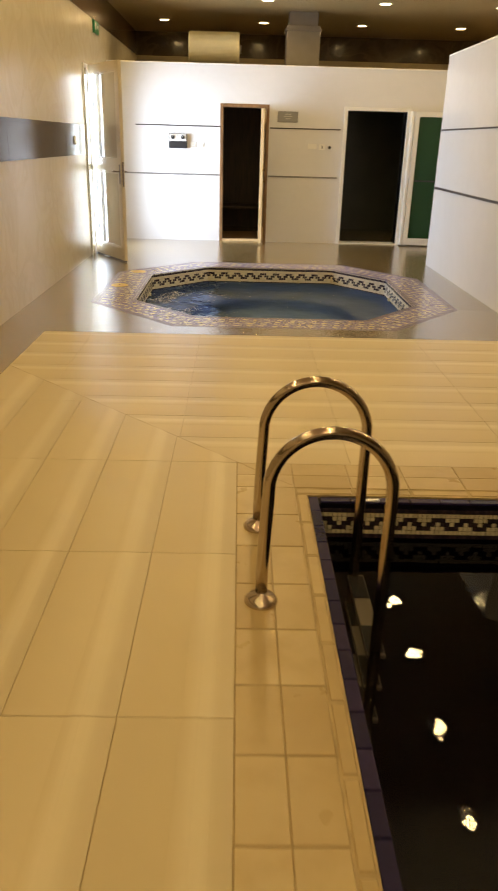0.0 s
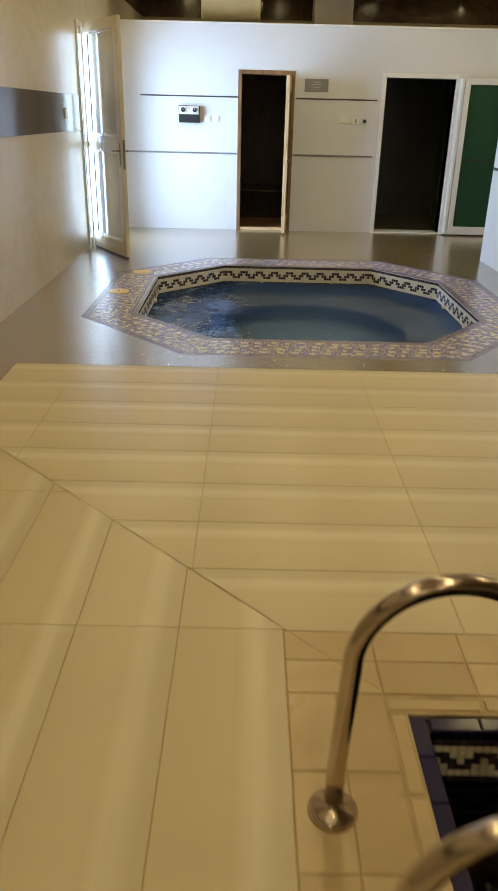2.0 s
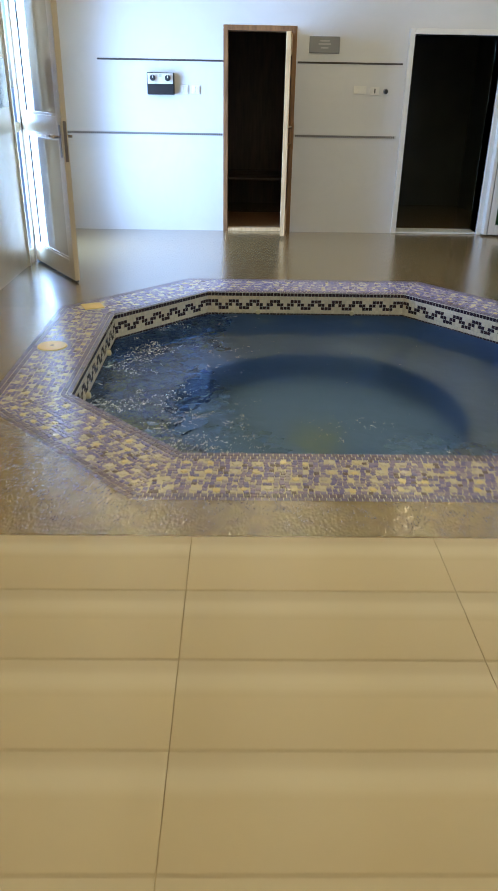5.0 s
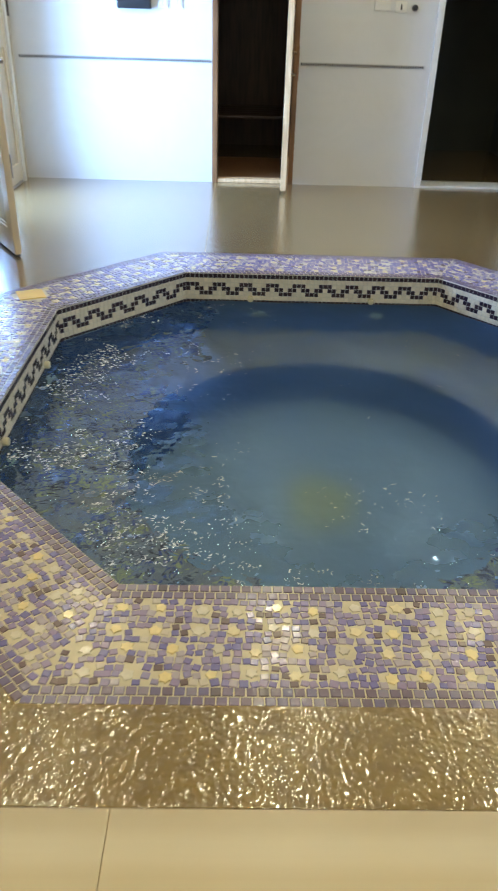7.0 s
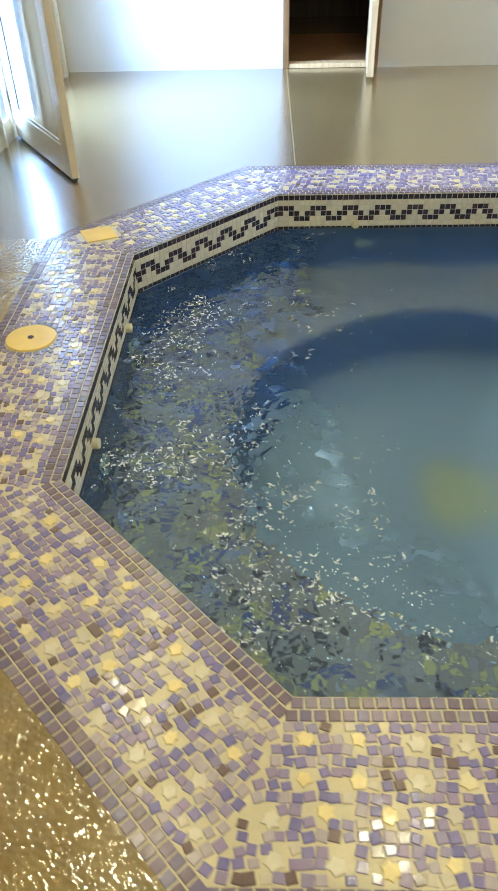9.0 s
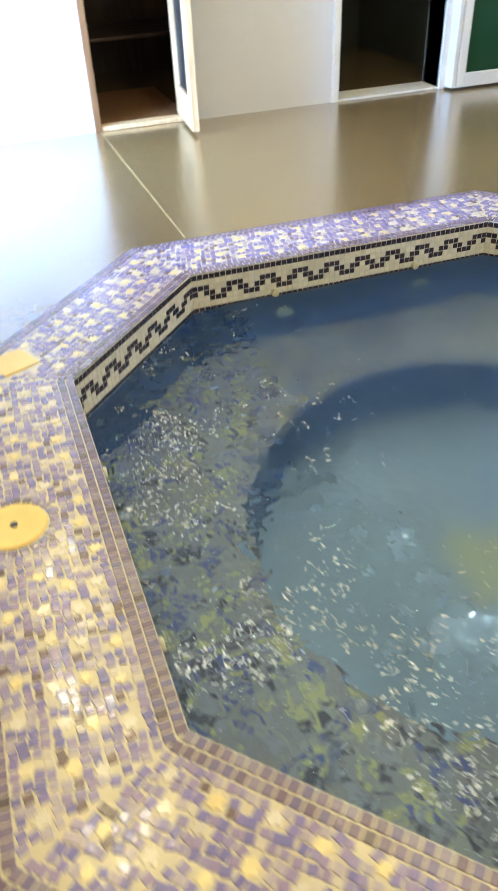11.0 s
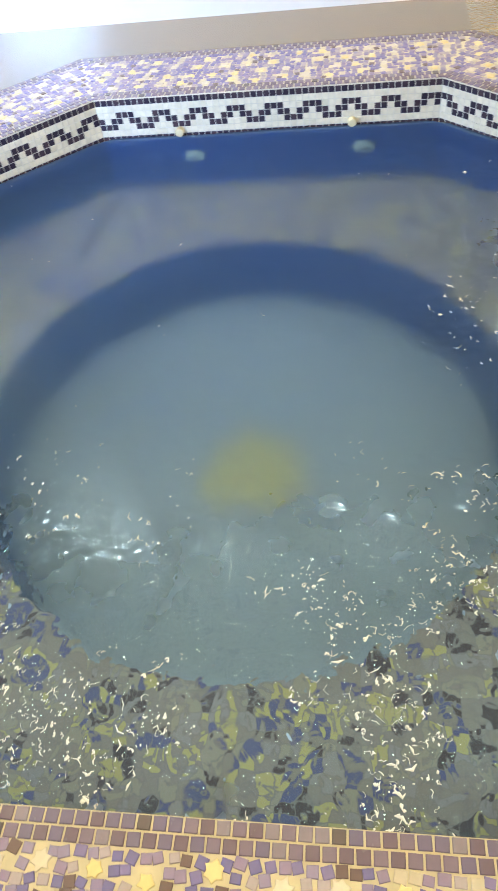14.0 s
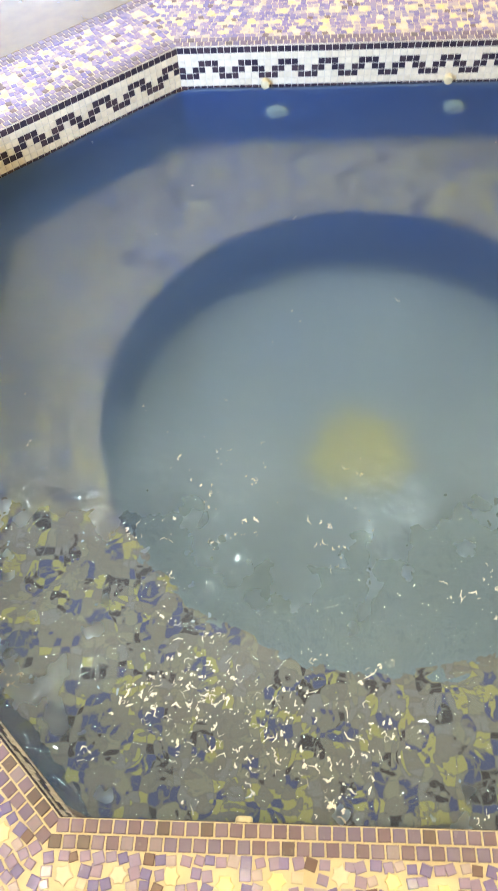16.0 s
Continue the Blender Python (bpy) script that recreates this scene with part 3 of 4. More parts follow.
def glass_door():
    d = empty("glass_door", (D2[1], 12.5, 0), "white framed door with dark green glass, folded back open", "door")
    part("door_frame", frame_bm(D2[0] - 0.055, D2[1] + 0.055, D2[2] + 0.055, BACK - 0.03, yb, 0.055), "white_paint", d, "white aluminium frame")
    part("sill", box((D2[0], BACK - 0.02, 0.001), (D2[1], yb, 0.02), 0.004), "white_paint", d)
    x0, x1, z0, z1, y0, y1, w = 3.10, 4.03, 0.02, 2.06, 12.47, 12.515, 0.075
    part("leaf_frame", boxes(((x0, y0, z0), (x0 + w, y1, z1)), ((x1 - w, y0, z0), (x1, y1, z1)), ((x0 + w, y0, z0), (x1 - w, y1, z0 + 0.11)),
                             ((x0 + w, y0, z1 - w), (x1 - w, y1, z1)), bevel=0.005), "white_paint", d)
    part("glass", box((x0 + w, 12.488, z0 + 0.11), (x1 - w, 12.496, z1 - w)), "green_glass", d, "dark green glass")
    part("glazing_bar", box((x0 + w, 12.484, 1.02), (x1 - w, 12.50, 1.045)), "black_plastic", d, "dark bar across the glass")
    for z in (0.3, 1.05, 1.8):
        part("hinge", cyl(0.013, 0.11, pose(D2[1] + 0.055, 12.54, z), 12), "white_paint", d)
    part("jamb_post", box((D2[1] + 0.05, 12.47, 0.02), (D2[1] + 0.09, BACK - 0.03, 2.06), 0.004), "white_paint", d)
    return d


def outer_door():
    d = empty("outer_door", (WEST, DOOR_S, 0), "open cream double door, one narrow leaf shut, with a bright sidelight", "door")
    a, b = WEST - 0.09, WEST + 0.02
    part("door_frame", boxes(((a, SIDE_S - 0.001, 0), (b, SIDE_S + 0.03, DOOR_H)), ((WEST - 0.004, SIDE_N, 0), (b, DOOR_S, DOOR_H)), ((a, DOOR_N - 0.05, 0), (b, DOOR_N + 0.001, DOOR_H)),
                             ((a, SIDE_S + 0.03, DOOR_H - 0.05), (b, SIDE_N, DOOR_H + 0.001)), ((a, DOOR_S, DOOR_H - 0.05), (b, DOOR_N - 0.05, DOOR_H + 0.001)), bevel=0.003), "white_paint", d, "white door frame")
    for z0, z1 in ((0.0, 0.13), (1.14, 1.22), (2.33, 2.41)):
        part("sidelight_rail", box((WEST - 0.012, SIDE_S + 0.03, z0), (WEST + 0.012, SIDE_N, z1), 0.004), "door_frame", d)
    hinge = (WEST + 0.05, DOOR_S - 0.035, 0.02)
    free = (-1.165, 10.03)
    L = math.hypot(free[0] - hinge[0], free[1] - hinge[1])
    ang = math.degrees(math.atan2(free[1] - hinge[1], free[0] - hinge[0]))
    H, W, s = 2.43, 0.045, 0.11
    rails = (0.0, 1.12, H - s)
    leaf = part("leaf", hinged(boxes(((0, -W / 2, 0), (s, W / 2, H)), ((L - s, -W / 2, 0), (L, W / 2, H)),
                                     *(((s, -W / 2, z), (L - s, W / 2, z + (0.16 if z < 2 else s))) for z in rails), bevel=0.004), hinge, ang), "door_frame", d, "cream stiles and rails")
    for z0, z1 in ((0.16, 1.12), (1.28, H - s)):
        part("panel", hinged(box((s, -0.012, z0), (L - s, 0.012, z1)), hinge, ang), "door_panel", d, "glossy cream panel")
        rim = 0.02
        part("gasket", hinged(box((s + rim, -0.0185, z0 + rim), (s + rim + 0.014, 0.0185, z1 - rim)), hinge, ang), "rubber", d, "black rubber seal")
        part("beading", hinged(boxes(((s, -0.018, z0), (s + rim, 0.018, z1)), ((L - s - rim, -0.018, z0), (L - s, 0.018, z1)),
                                     ((s + rim, -0.018, z0), (L - s - rim, 0.018, z0 + rim)), ((s + rim, -0.018, z1 - rim), (L - s - rim, 0.018, z1)), bevel=0.003), hinge, ang), "door_frame", d)
    for side in (-1, 1):
        plate = part("lock_plate", hinged(box((L - 0.075, side * (W / 2 + 0.003), 0.98), (L - 0.035, side * W / 2, 1.22), 0.002), hinge, ang), "steel_dark", d)
        part("lever", hinged(box((L - 0.17, side * (W / 2 + 0.055), 1.125), (L - 0.045, side * (W / 2 + 0.04), 1.145), 0.005), hinge, ang), "steel", plate)
        part("spindle", hinged(cyl(0.009, 0.05, pose(L - 0.055, side * (W / 2 + 0.025), 1.135, 90, 0, 0), 12), hinge, ang), "steel", plate)
    # the narrow leaf stays shut
    y0, y1, xa, xb = 12.02, DOOR_N - 0.052, WEST - 0.045, WEST + 0.002
    part("fixed_leaf", boxes(((xa, y0, 0.02), (xb, y0 + 0.09, H)), ((xa, y1 - 0.09, 0.02), (xb, y1, H)),
                             *(((xa, y0 + 0.09, z), (xb, y1 - 0.09, z + (0.16 if z < 2 else s))) for z in (0.02, 1.12, H - s)), bevel=0.004), "door_frame", d, "cream stiles and rails of the shut leaf")
    for z0, z1 in ((0.18, 1.12), (1.28, H - s)):
        part("panel", box((WEST - 0.034, y0 + 0.09, z0), (WEST - 0.012, y1 - 0.09, z1)), "door_panel", d, "glossy cream panel")
        part("gasket", box((WEST - 0.012, y0 + 0.091, z0 + 0.004), (WEST - 0.006, y0 + 0.107, z1 - 0.004)), "rubber", d, "black rubber seal")
    part("bolt", box((WEST + 0.002, y0 + 0.03, 0.10), (WEST + 0.016, y0 + 0.055, 0.30), 0.003), "steel_dark", d, "flush bolt")
    part("sweep", box((WEST - 0.03, y0 + 0.002, 0.005), (WEST - 0.01, y1 - 0.002, 0.02)), "rubber", d, "black rubber sweep")
    part("sweep", hinged(box((0.004, -0.01, -0.014), (L - 0.004, 0.01, 0.0)), hinge, ang), "rubber", d, "black rubber sweep")
    part("lock_edge", hinged(box((L, -0.012, 0.95), (L + 0.003, 0.012, 1.25)), hinge, ang), "steel_dark", d)
    for z in (0.25, 1.22, 2.2):
        part("hinge", cyl(0.014, 0.13, pose(hinge[0] - 0.012, hinge[1] + 0.005, z), 12), "steel_dark", d)
        part("hinge_strap", box((WEST + 0.02, DOOR_S - 0.045, z - 0.035), (WEST + 0.026, DOOR_S - 0.005, z + 0.035)), "steel_dark", d)
    return d


sauna_door()
glass_door()
outer_door()


# ---- fittings on the partition ----
def sauna_control():
    y = BACK
    c = empty("control_box", (-0.645, y, 1.54), "black and silver sauna control box with two knobs", "control box")
    part("body", box((-0.79, y - 0.075, 1.43), (-0.50, y, 1.645), 0.008), "black_plastic", c)
    part("face_plate", box((-0.78, y - 0.082, 1.535), (-0.51, y - 0.074, 1.637), 0.003), "silver_plastic", c, "silver face plate")
    for x in (-0.725, -0.565):
        k = part("knob", cyl(0.03, 0.03, pose(x, y - 0.097, 1.592, 90, 0, 0), 20, 0.005), "black_plastic", c)
        part("pointer", box((x - 0.003, y - 0.115, 1.592), (x + 0.003, y - 0.111, 1.617)), "silver_plastic", k)
    part("label_strip", box((-0.66, y - 0.0845, 1.60), (-0.63, y - 0.082, 1.63)), "grey_print", c)


def wall_switch(x):
    s = empty("wall_switch", (x, BACK, 1.485), "white plastic double wall switch", "switch", "switches beside the control box")
    part("plate", box((x - 0.045, BACK - 0.01, 1.44), (x + 0.045, BACK, 1.53), 0.004), "white_paint", s)
    for dx in (-0.018, 0.018):
        part("rocker", box((x + dx - 0.014, BACK - 0.015, 1.458), (x + dx + 0.014, BACK - 0.009, 1.512), 0.003), "white_paint", s)


def door_sign():
    s = empty("door_sign", (1.1, BACK, 1.935), "grey plastic sign plate with faint lettering", "sign")
    part("plate", box((0.937, BACK - 0.012, 1.855), (1.261, BACK, 2.014), 0.006), "grey_plate", s)
    for z, w in ((1.965, 0.10), (1.935, 0.13), (1.90, 0.08)):
        part("line", box((1.1 - w / 2, BACK - 0.0145, z), (1.1 + w / 2, BACK - 0.0115, z + 0.014)), "grey_print", s)


def steam_valve():
    s = empty("steam_valve", (1.7, BACK, 1.5), "white wall plates with a black round knob", "valve")
    part("plate", box((1.44, BACK - 0.008, 1.47), (1.58, BACK, 1.55), 0.004), "white_paint", s)
    part("plate", box((1.62, BACK - 0.008, 1.46), (1.72, BACK, 1.545), 0.004), "white_paint", s)
    part("slot", box((1.665, BACK - 0.012, 1.48), (1.678, BACK - 0.007, 1.525)), "black_plastic", s)
    k = part("knob", cyl(0.022, 0.05, pose(1.79, BACK - 0.025, 1.50, 90, 0, 0), 20, 0.006), "black_plastic", s)
    part("rose", cyl(0.027, 0.008, pose(1.79, BACK - 0.004, 1.50, 90, 0, 0), 20), "grey_plate", s)


sauna_control()
wall_switch(-0.395)
wall_switch(-0.27)
door_sign()
steam_valve()

sign = empty("exit_sign", (WEST, 11.75, 3.0), "small green exit sign on the cream wall", "sign")
part("plate", box((WEST, 11.57, 2.915), (WEST + 0.03, 11.93, 3.075), 0.006), "exit_green", sign)
part("print", box((WEST + 0.03, 11.62, 2.96), (WEST + 0.032, 11.70, 3.04)), "white_paint", sign, "pale mark")
part("print", box((WEST + 0.03, 11.74, 2.98), (WEST + 0.032, 11.88, 3.02)), "white_paint", sign, "pale mark")
sw = empty("socket", (WEST, 9.9, 1.52), "small white socket on the dark band", "socket")
part("plate", box((WEST + 0.006, 9.84, 1.47), (WEST + 0.018, 9.93, 1.57), 0.004), "white_paint", sw)

# ---- above the sauna roof ----
tank = empty("water_tank", (-0.1, 13.3, 2.58), "cream cylindrical water tank lying above the partition", "water tank")
part("shell", cyl(0.25, 0.82, pose(-0.1, 13.32, 2.93, 0, 90, 0), 40, 0.03), "tank", tank, smooth=False)
part("flange", cyl(0.06, 0.03, pose(0.325, 13.32, 2.93, 0, 90, 0), 20), "grey_metal", tank)
for x in (-0.35, 0.15):
    part("strap", cyl(0.254, 0.035, pose(x, 13.32, 2.93, 0, 90, 0), 40), "tank", tank)
    part("foot", box((x - 0.04, 13.15, 2.58), (x + 0.04, 13.49, 2.71), 0.005), "grey_metal", tank)
duct = empty("vent_duct", (1.33, 13.5, 2.58), "grey sheet metal ventilation duct rising above the partition", "duct")
part("riser", box((1.07, 13.3, 2.58), (1.61, 13.75, 3.30), 0.008), "grey_metal", duct)
part("collar", box((1.05, 13.28, 3.22), (1.63, 13.77, 3.25), 0.004), "grey_metal", duct)
part("elbow", box((1.11, 13.34, 3.30), (1.57, 13.71, CEIL), 0.006), "grey_metal", duct)


# ---- downlights ----
def downlight():
    d = empty("downlight", (0, 0, 0), "round recessed ceiling downlight, lit warm", "ceiling light", "downlights in the ceiling")
    bm = bmesh.new()
    ring = [(0.10, 0.0), (0.103, -0.006), (0.088, -0.012), (0.077, -0.004), (0.075, 0.0)]
    seg = 20
    loops = [[bm.verts.new((r * math.cos(2 * math.pi * k / seg), r * math.sin(2 * math.pi * k / seg), z)) for k in range(seg)] for r, z in ring]
    for a, b in zip(loops, loops[1:]):
        for k in range(seg):
            bm.faces.new((a[k], b[k], b[(k + 1) % seg], a[(k + 1) % seg]))
    part("trim_ring", bm, "white_paint", d)
    bm = bmesh.new()
    c = bmesh.ops.create_circle(bm, cap_ends=True, segments=16, radius=0.075)
    turned(bm, pose(0, 0, -0.003, 180, 0, 0))
    part("lens", bm, "lamp_glow", d, "glowing warm lens")
    return d


first = downlight()
spots = [(0.72 + 1.75 * i, 12.4 + 1.13 * j) for i in range(-1, 4) for j in (*range(-15, 1), 2)]
# the side of the hall above the pool has none
spots = [(x, y) for x, y in spots if x < 2 or y > 3.2]
first.location = (*spots[0], CEIL)
for x, y in spots[1:]:
    copy_thing(first, pose(x, y, CEIL))


# ---- swimming pool ----
pool = empty("swimming_pool", (3.0, -0.5, 0), "deep dark pool with a navy rim and a zigzag mosaic band", "swimming pool")
pool["kind"] = "structure"
RIM = 0.052
ix0, ix1, iy0, iy1 = POOL_W + RIM, POOL_E - RIM, POOL_S + RIM, POOL_N - RIM
PB = -1.7
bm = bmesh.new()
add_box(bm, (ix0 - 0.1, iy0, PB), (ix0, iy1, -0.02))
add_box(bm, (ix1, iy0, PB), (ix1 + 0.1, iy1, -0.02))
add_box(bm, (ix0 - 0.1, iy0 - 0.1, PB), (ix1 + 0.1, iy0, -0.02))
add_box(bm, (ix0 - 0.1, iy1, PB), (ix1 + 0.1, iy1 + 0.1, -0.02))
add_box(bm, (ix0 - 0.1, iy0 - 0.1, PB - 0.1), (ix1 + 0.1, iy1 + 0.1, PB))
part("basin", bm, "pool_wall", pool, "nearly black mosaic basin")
rim_l = tile_mesh("rim_tile", RIM - 0.004, 0.141, 0.03, 0.003, "tile_rim")
P = 0.0228


def zigzag(columns):
    """Rows of the dark tiles in each column of the stepped wave, six columns to a wave."""
    return [((0, 1), (0,), (0, 1), (1, 2), (2,), (1, 2))[k % 6] for k in range(columns)]


def band(pale, dark, start, along, normal_deg, length, pitch, top, rows_before, rows_after):
    """Mosaic band on a wall: a dark row, pale rows, the stepped wave, pale rows, a dark row."""
    n = int(length / pitch + 1e-6)
    pw = length / n
    data = tile_data(pw * 0.9, pitch * 0.9, 0.004, 0.0012)
    total = rows_before + 3 + rows_after
    wave = zigzag(n)
    for c in range(n):
        at = Vector(start) + Vector(along) * (pw * (c + 0.5))
        for r in range(total):
            z = top - pitch * (r + 0.5)
            is_dark = r == 0 or r == total - 1 or r - rows_before in wave[c]
            (dark if is_dark else pale).add(data, pose(at.x, at.y, z, 90, 0, normal_deg))


pale, dark = Many(), Many()
# far side faces -y; the near-side walls face the other ways
band(pale, dark, (ix0, iy1 - 0.003), (1, 0), 0, ix1 - ix0, P, -0.045, 2, 2)
band(pale, dark, (ix1 - 0.003, iy1), (0, -1), -90, iy1 - iy0, P, -0.045, 2, 2)
pale.link("pale_mosaic", "tile_pale", pool, "pale mosaic tiles of the band")
dark.link("dark_mosaic", "tile_black", pool, "dark stepped wave of mosaic tiles")
bm = bmesh.new()
bm.faces.new([bm.verts.new(p) for p in ((ix0, iy0, -0.205), (ix1, iy0, -0.205), (ix1, iy1, -0.205), (ix0, iy1, -0.205))])
w = structure("pool_water", bm, "pool_water", "still dark pool water mirroring the lamps", "water")
w.visible_shadow = False


def ladder():
    lad = empty("pool_ladder", (0.7, 2.42, 0), "stainless steel pool ladder with two looped rails", "ladder")
    x0, x1, top, r = 0.455, 0.90, 0.674, 0.0225
    for y in (2.135, 2.70):
        pts = [(x0, y, 0.0), (x0, y, 0.15), (x0 + 0.006, y, 0.3), (x0 + 0.012, y, 0.42)]
        cx, rad = (x0 + 0.012 + x1) / 2, (x1 - x0 - 0.012) / 2
        pts += [(cx - rad * math.cos(math.pi * k / 20), y, 0.455 + (top - 0.455) * math.sin(math.pi * k / 20)) for k in range(1, 20)]
        pts += [(x1, y, 0.42), (x1, y, 0.2), (x1, y, -0.3), (x1, y, -1.0)]
        rail = part("rail", tube(pts, r, 18), "steel", lad, "bent polished steel tube", smooth=True)
        bm = bmesh.new()
        prof = [(0.062, 0.0), (0.062, 0.008), (0.05, 0.022), (0.03, 0.03), (0.024, 0.04), (r, 0.042)]
        loops = [[bm.verts.new((x0 + q * math.cos(2 * math.pi * k / 28), y + q * math.sin(2 * math.pi * k / 28), z)) for k in range(28)] for q, z in prof]
        for a, b in zip(loops, loops[1:]):
            for k in range(28):
                bm.faces.new((a[k], a[(k + 1) % 28], b[(k + 1) % 28], b[k]))
        part("flange", bm, "steel", rail, "steel floor rose", smooth=True)
    for z in (-0.30, -0.56, -0.82):
        t = part("tread", box((x1 - 0.03, 2.135, z), (x1 + 0.045, 2.70, z + 0.03), 0.008), "tread_steel", lad, "steel step with dark grip pads")
        for y in (2.15, 2.515):
            part("grip_pad", box((x1 - 0.025, y, z + 0.03), (x1 + 0.04, y + 0.17, z + 0.034), 0.001), "rubber", t)
    return lad


ladder()

# ---- hot tub ----
tub = empty("hot_tub", (*TUB_C, 0), "sunken octagonal hot tub with mosaic coping and a round well", "hot tub")
bm = bmesh.new()
ring_faces(bm, flat(out, -0.003), flat(TUB, -0.003))
ring_faces(bm, flat(out, -0.2), flat(out, -0.003))
coping = part("coping", bm, "grout_cream", tub, "cream grouted mosaic coping")
bm = bmesh.new()
ring_faces(bm, flat(TUB, -0.004), flat(TUB, -0.215))
part("band_bed", bm, "grout_white", tub, "pale bed of the mosaic band")
BENCH_Z, WELL_Z, WELL_R = -0.69, -1.2, 1.0
bm = bmesh.new()
ring_faces(bm, flat(TUB, -0.215), flat(TUB, BENCH_Z))
part("tub_wall", bm, "tub_wall", tub, "dark blue mosaic wall under water")
SEG = 96


def edge_point(t):
    """Where the ray at angle t from the middle meets the octagon."""
    d = Vector((math.cos(t), math.sin(t)))
    best = 9.0
    for a, b in zip(TUB, TUB[1:] + TUB[:1]):
        a, e = Vector(a) - Vector(TUB_C), Vector(b) - Vector(a)
        den = d.x * e.y - d.y * e.x
        if abs(den) > 1e-9:
            s = (a.x * e.y - a.y * e.x) / den
            u = (a.x * d.y - a.y * d.x) / den
            if s > 0 and -1e-6 <= u <= 1 + 1e-6:
                best = min(best, s)
    return (TUB_C[0] + d.x * best, TUB_C[1] + d.y * best)


angles = [2 * math.pi * k / SEG for k in range(SEG)]
circle = [(TUB_C[0] + WELL_R * math.cos(t), TUB_C[1] + WELL_R * math.sin(t)) for t in angles]
bm = bmesh.new()
ring_faces(bm, flat([edge_point(t) for t in angles], BENCH_Z), flat(circle, BENCH_Z))
part("seat", bm, "bench", tub, "submerged mosaic seat of cream and lilac tiles")
bm = bmesh.new()
ring_faces(bm, flat(circle, BENCH_Z), flat(circle, WELL_Z))
part("well_wall", bm, "tub_wall", tub, "dark blue mosaic riser", smooth=True)
bm = bmesh.new()
bm.faces.new([bm.verts.new(p) for p in flat(circle, WELL_Z)])
part("well_floor", bm, "tub_floor", tub, "pale blue grey mosaic floor")
bm = bmesh.new()
rng = random.Random(5)
for k in range(34):
    # a sun of broken tiles: wedges with ragged tips
    t0, t1 = 2 * math.pi * k / 34, 2 * math.pi * (k + 0.93) / 34
    for q0, q1 in ((0.0, 0.085), (0.09, 0.145), (0.15, rng.uniform(0.155, 0.235))):
        pts = [(q1, t1), (q0, t1), (q0, t0), (q1 * rng.uniform(0.96, 1.0), t0)] if q0 else [(q1, t1), (0.0, t0), (q1, t0)]
        f = bm.faces.new([bm.verts.new((TUB_C[0] + q * math.cos(t), TUB_C[1] + q * math.sin(t), WELL_Z + 0.004)) for q, t in pts])
        f.normal_update()
        if f.normal.z < 0:
            f.normal_flip()
part("floor_medallion", bm, "tub_sun", tub, "round yellow mosaic medallion")


def on_wall(i, s, z, depth):
    """A pose on tub wall i at s metres from its start, facing inward."""
    a, b = Vector(TUB[i]), Vector(TUB[(i + 1) % 8])
    e = (b - a).normalized()
    inward = Vector((-e.y, e.x))
    p = a + e * s + inward * depth
    return pose(p.x, p.y, z, 90, 0, math.degrees(math.atan2(inward.y, inward.x)) + 90)


for i in (0, 2, 4, 6):
    length = (Vector(TUB[(i + 1) % 8]) - Vector(TUB[i])).length
    for s in (length / 2 - 0.39, length / 2 + 0.40):
        j = part("air_jet", cyl(0.02, 0.03, on_wall(i, s, -0.168, 0.012), 16, 0.006), "jet", tub, "small round cream air jet")
        k = part("inlet", cyl(0.048, 0.02, on_wall(i, s - 0.05, -0.40, 0.008), 20, 0.005), "inlet", tub, "round pale water inlet")
        part("nozzle", cyl(0.018, 0.02, on_wall(i, s - 0.05, -0.40, 0.02), 14), "grey_plate", k)

# mosaic band under the coping
pale, dark = Many(), Many()
for i in range(8):
    a, b = Vector(TUB[i]), Vector(TUB[(i + 1) % 8])
    e = (b - a).normalized()
    inward = Vector((-e.y, e.x))
    st = a + inward * 0.002
    band(pale, dark, st, e, math.degrees(math.atan2(inward.y, inward.x)) + 90, (b - a).length, 0.0285, -0.008, 2, 2)
pale.link("pale_mosaic", "tile_pale", tub, "pale mosaic tiles of the band")
dark.link("dark_mosaic", "tile_black", tub, "dark stepped wave of mosaic tiles")

# water surface, gently heaved
bm = bmesh.new()
rings = []
NR = 40
for q in range(NR + 1):
    f = q / NR
    rings.append([])
    for t in angles:
        ex, ey = edge_point(t)
        x, y = TUB_C[0] + (ex - TUB_C[0]) * f, TUB_C[1] + (ey - TUB_C[1]) * f
        heave = 0.006 * noise.noise(Vector((x * 2.6, y * 2.6, 0.3))) + 0.003 * noise.noise(Vector((x * 7, y * 7, 1.7)))
        rings[-1].append((x, y, TUB_WATER + heave))
mid = bm.verts.new(rings[0][0])
loops = [[bm.verts.new(p) for p in r] for r in rings[1:]]
for k in range(SEG):
    bm.faces.new((mid, loops[0][k], loops[0][(k + 1) % SEG]))
for a, b in zip(loops, loops[1:]):
    for k in range(SEG):
        bm.faces.new((a[k], b[k], b[(k + 1) % SEG], a[(k + 1) % SEG]))
w = structure("water", bm, "tub_water", "clear bubbling hot tub water with bright glints", "water", True)
w.visible_shadow = False

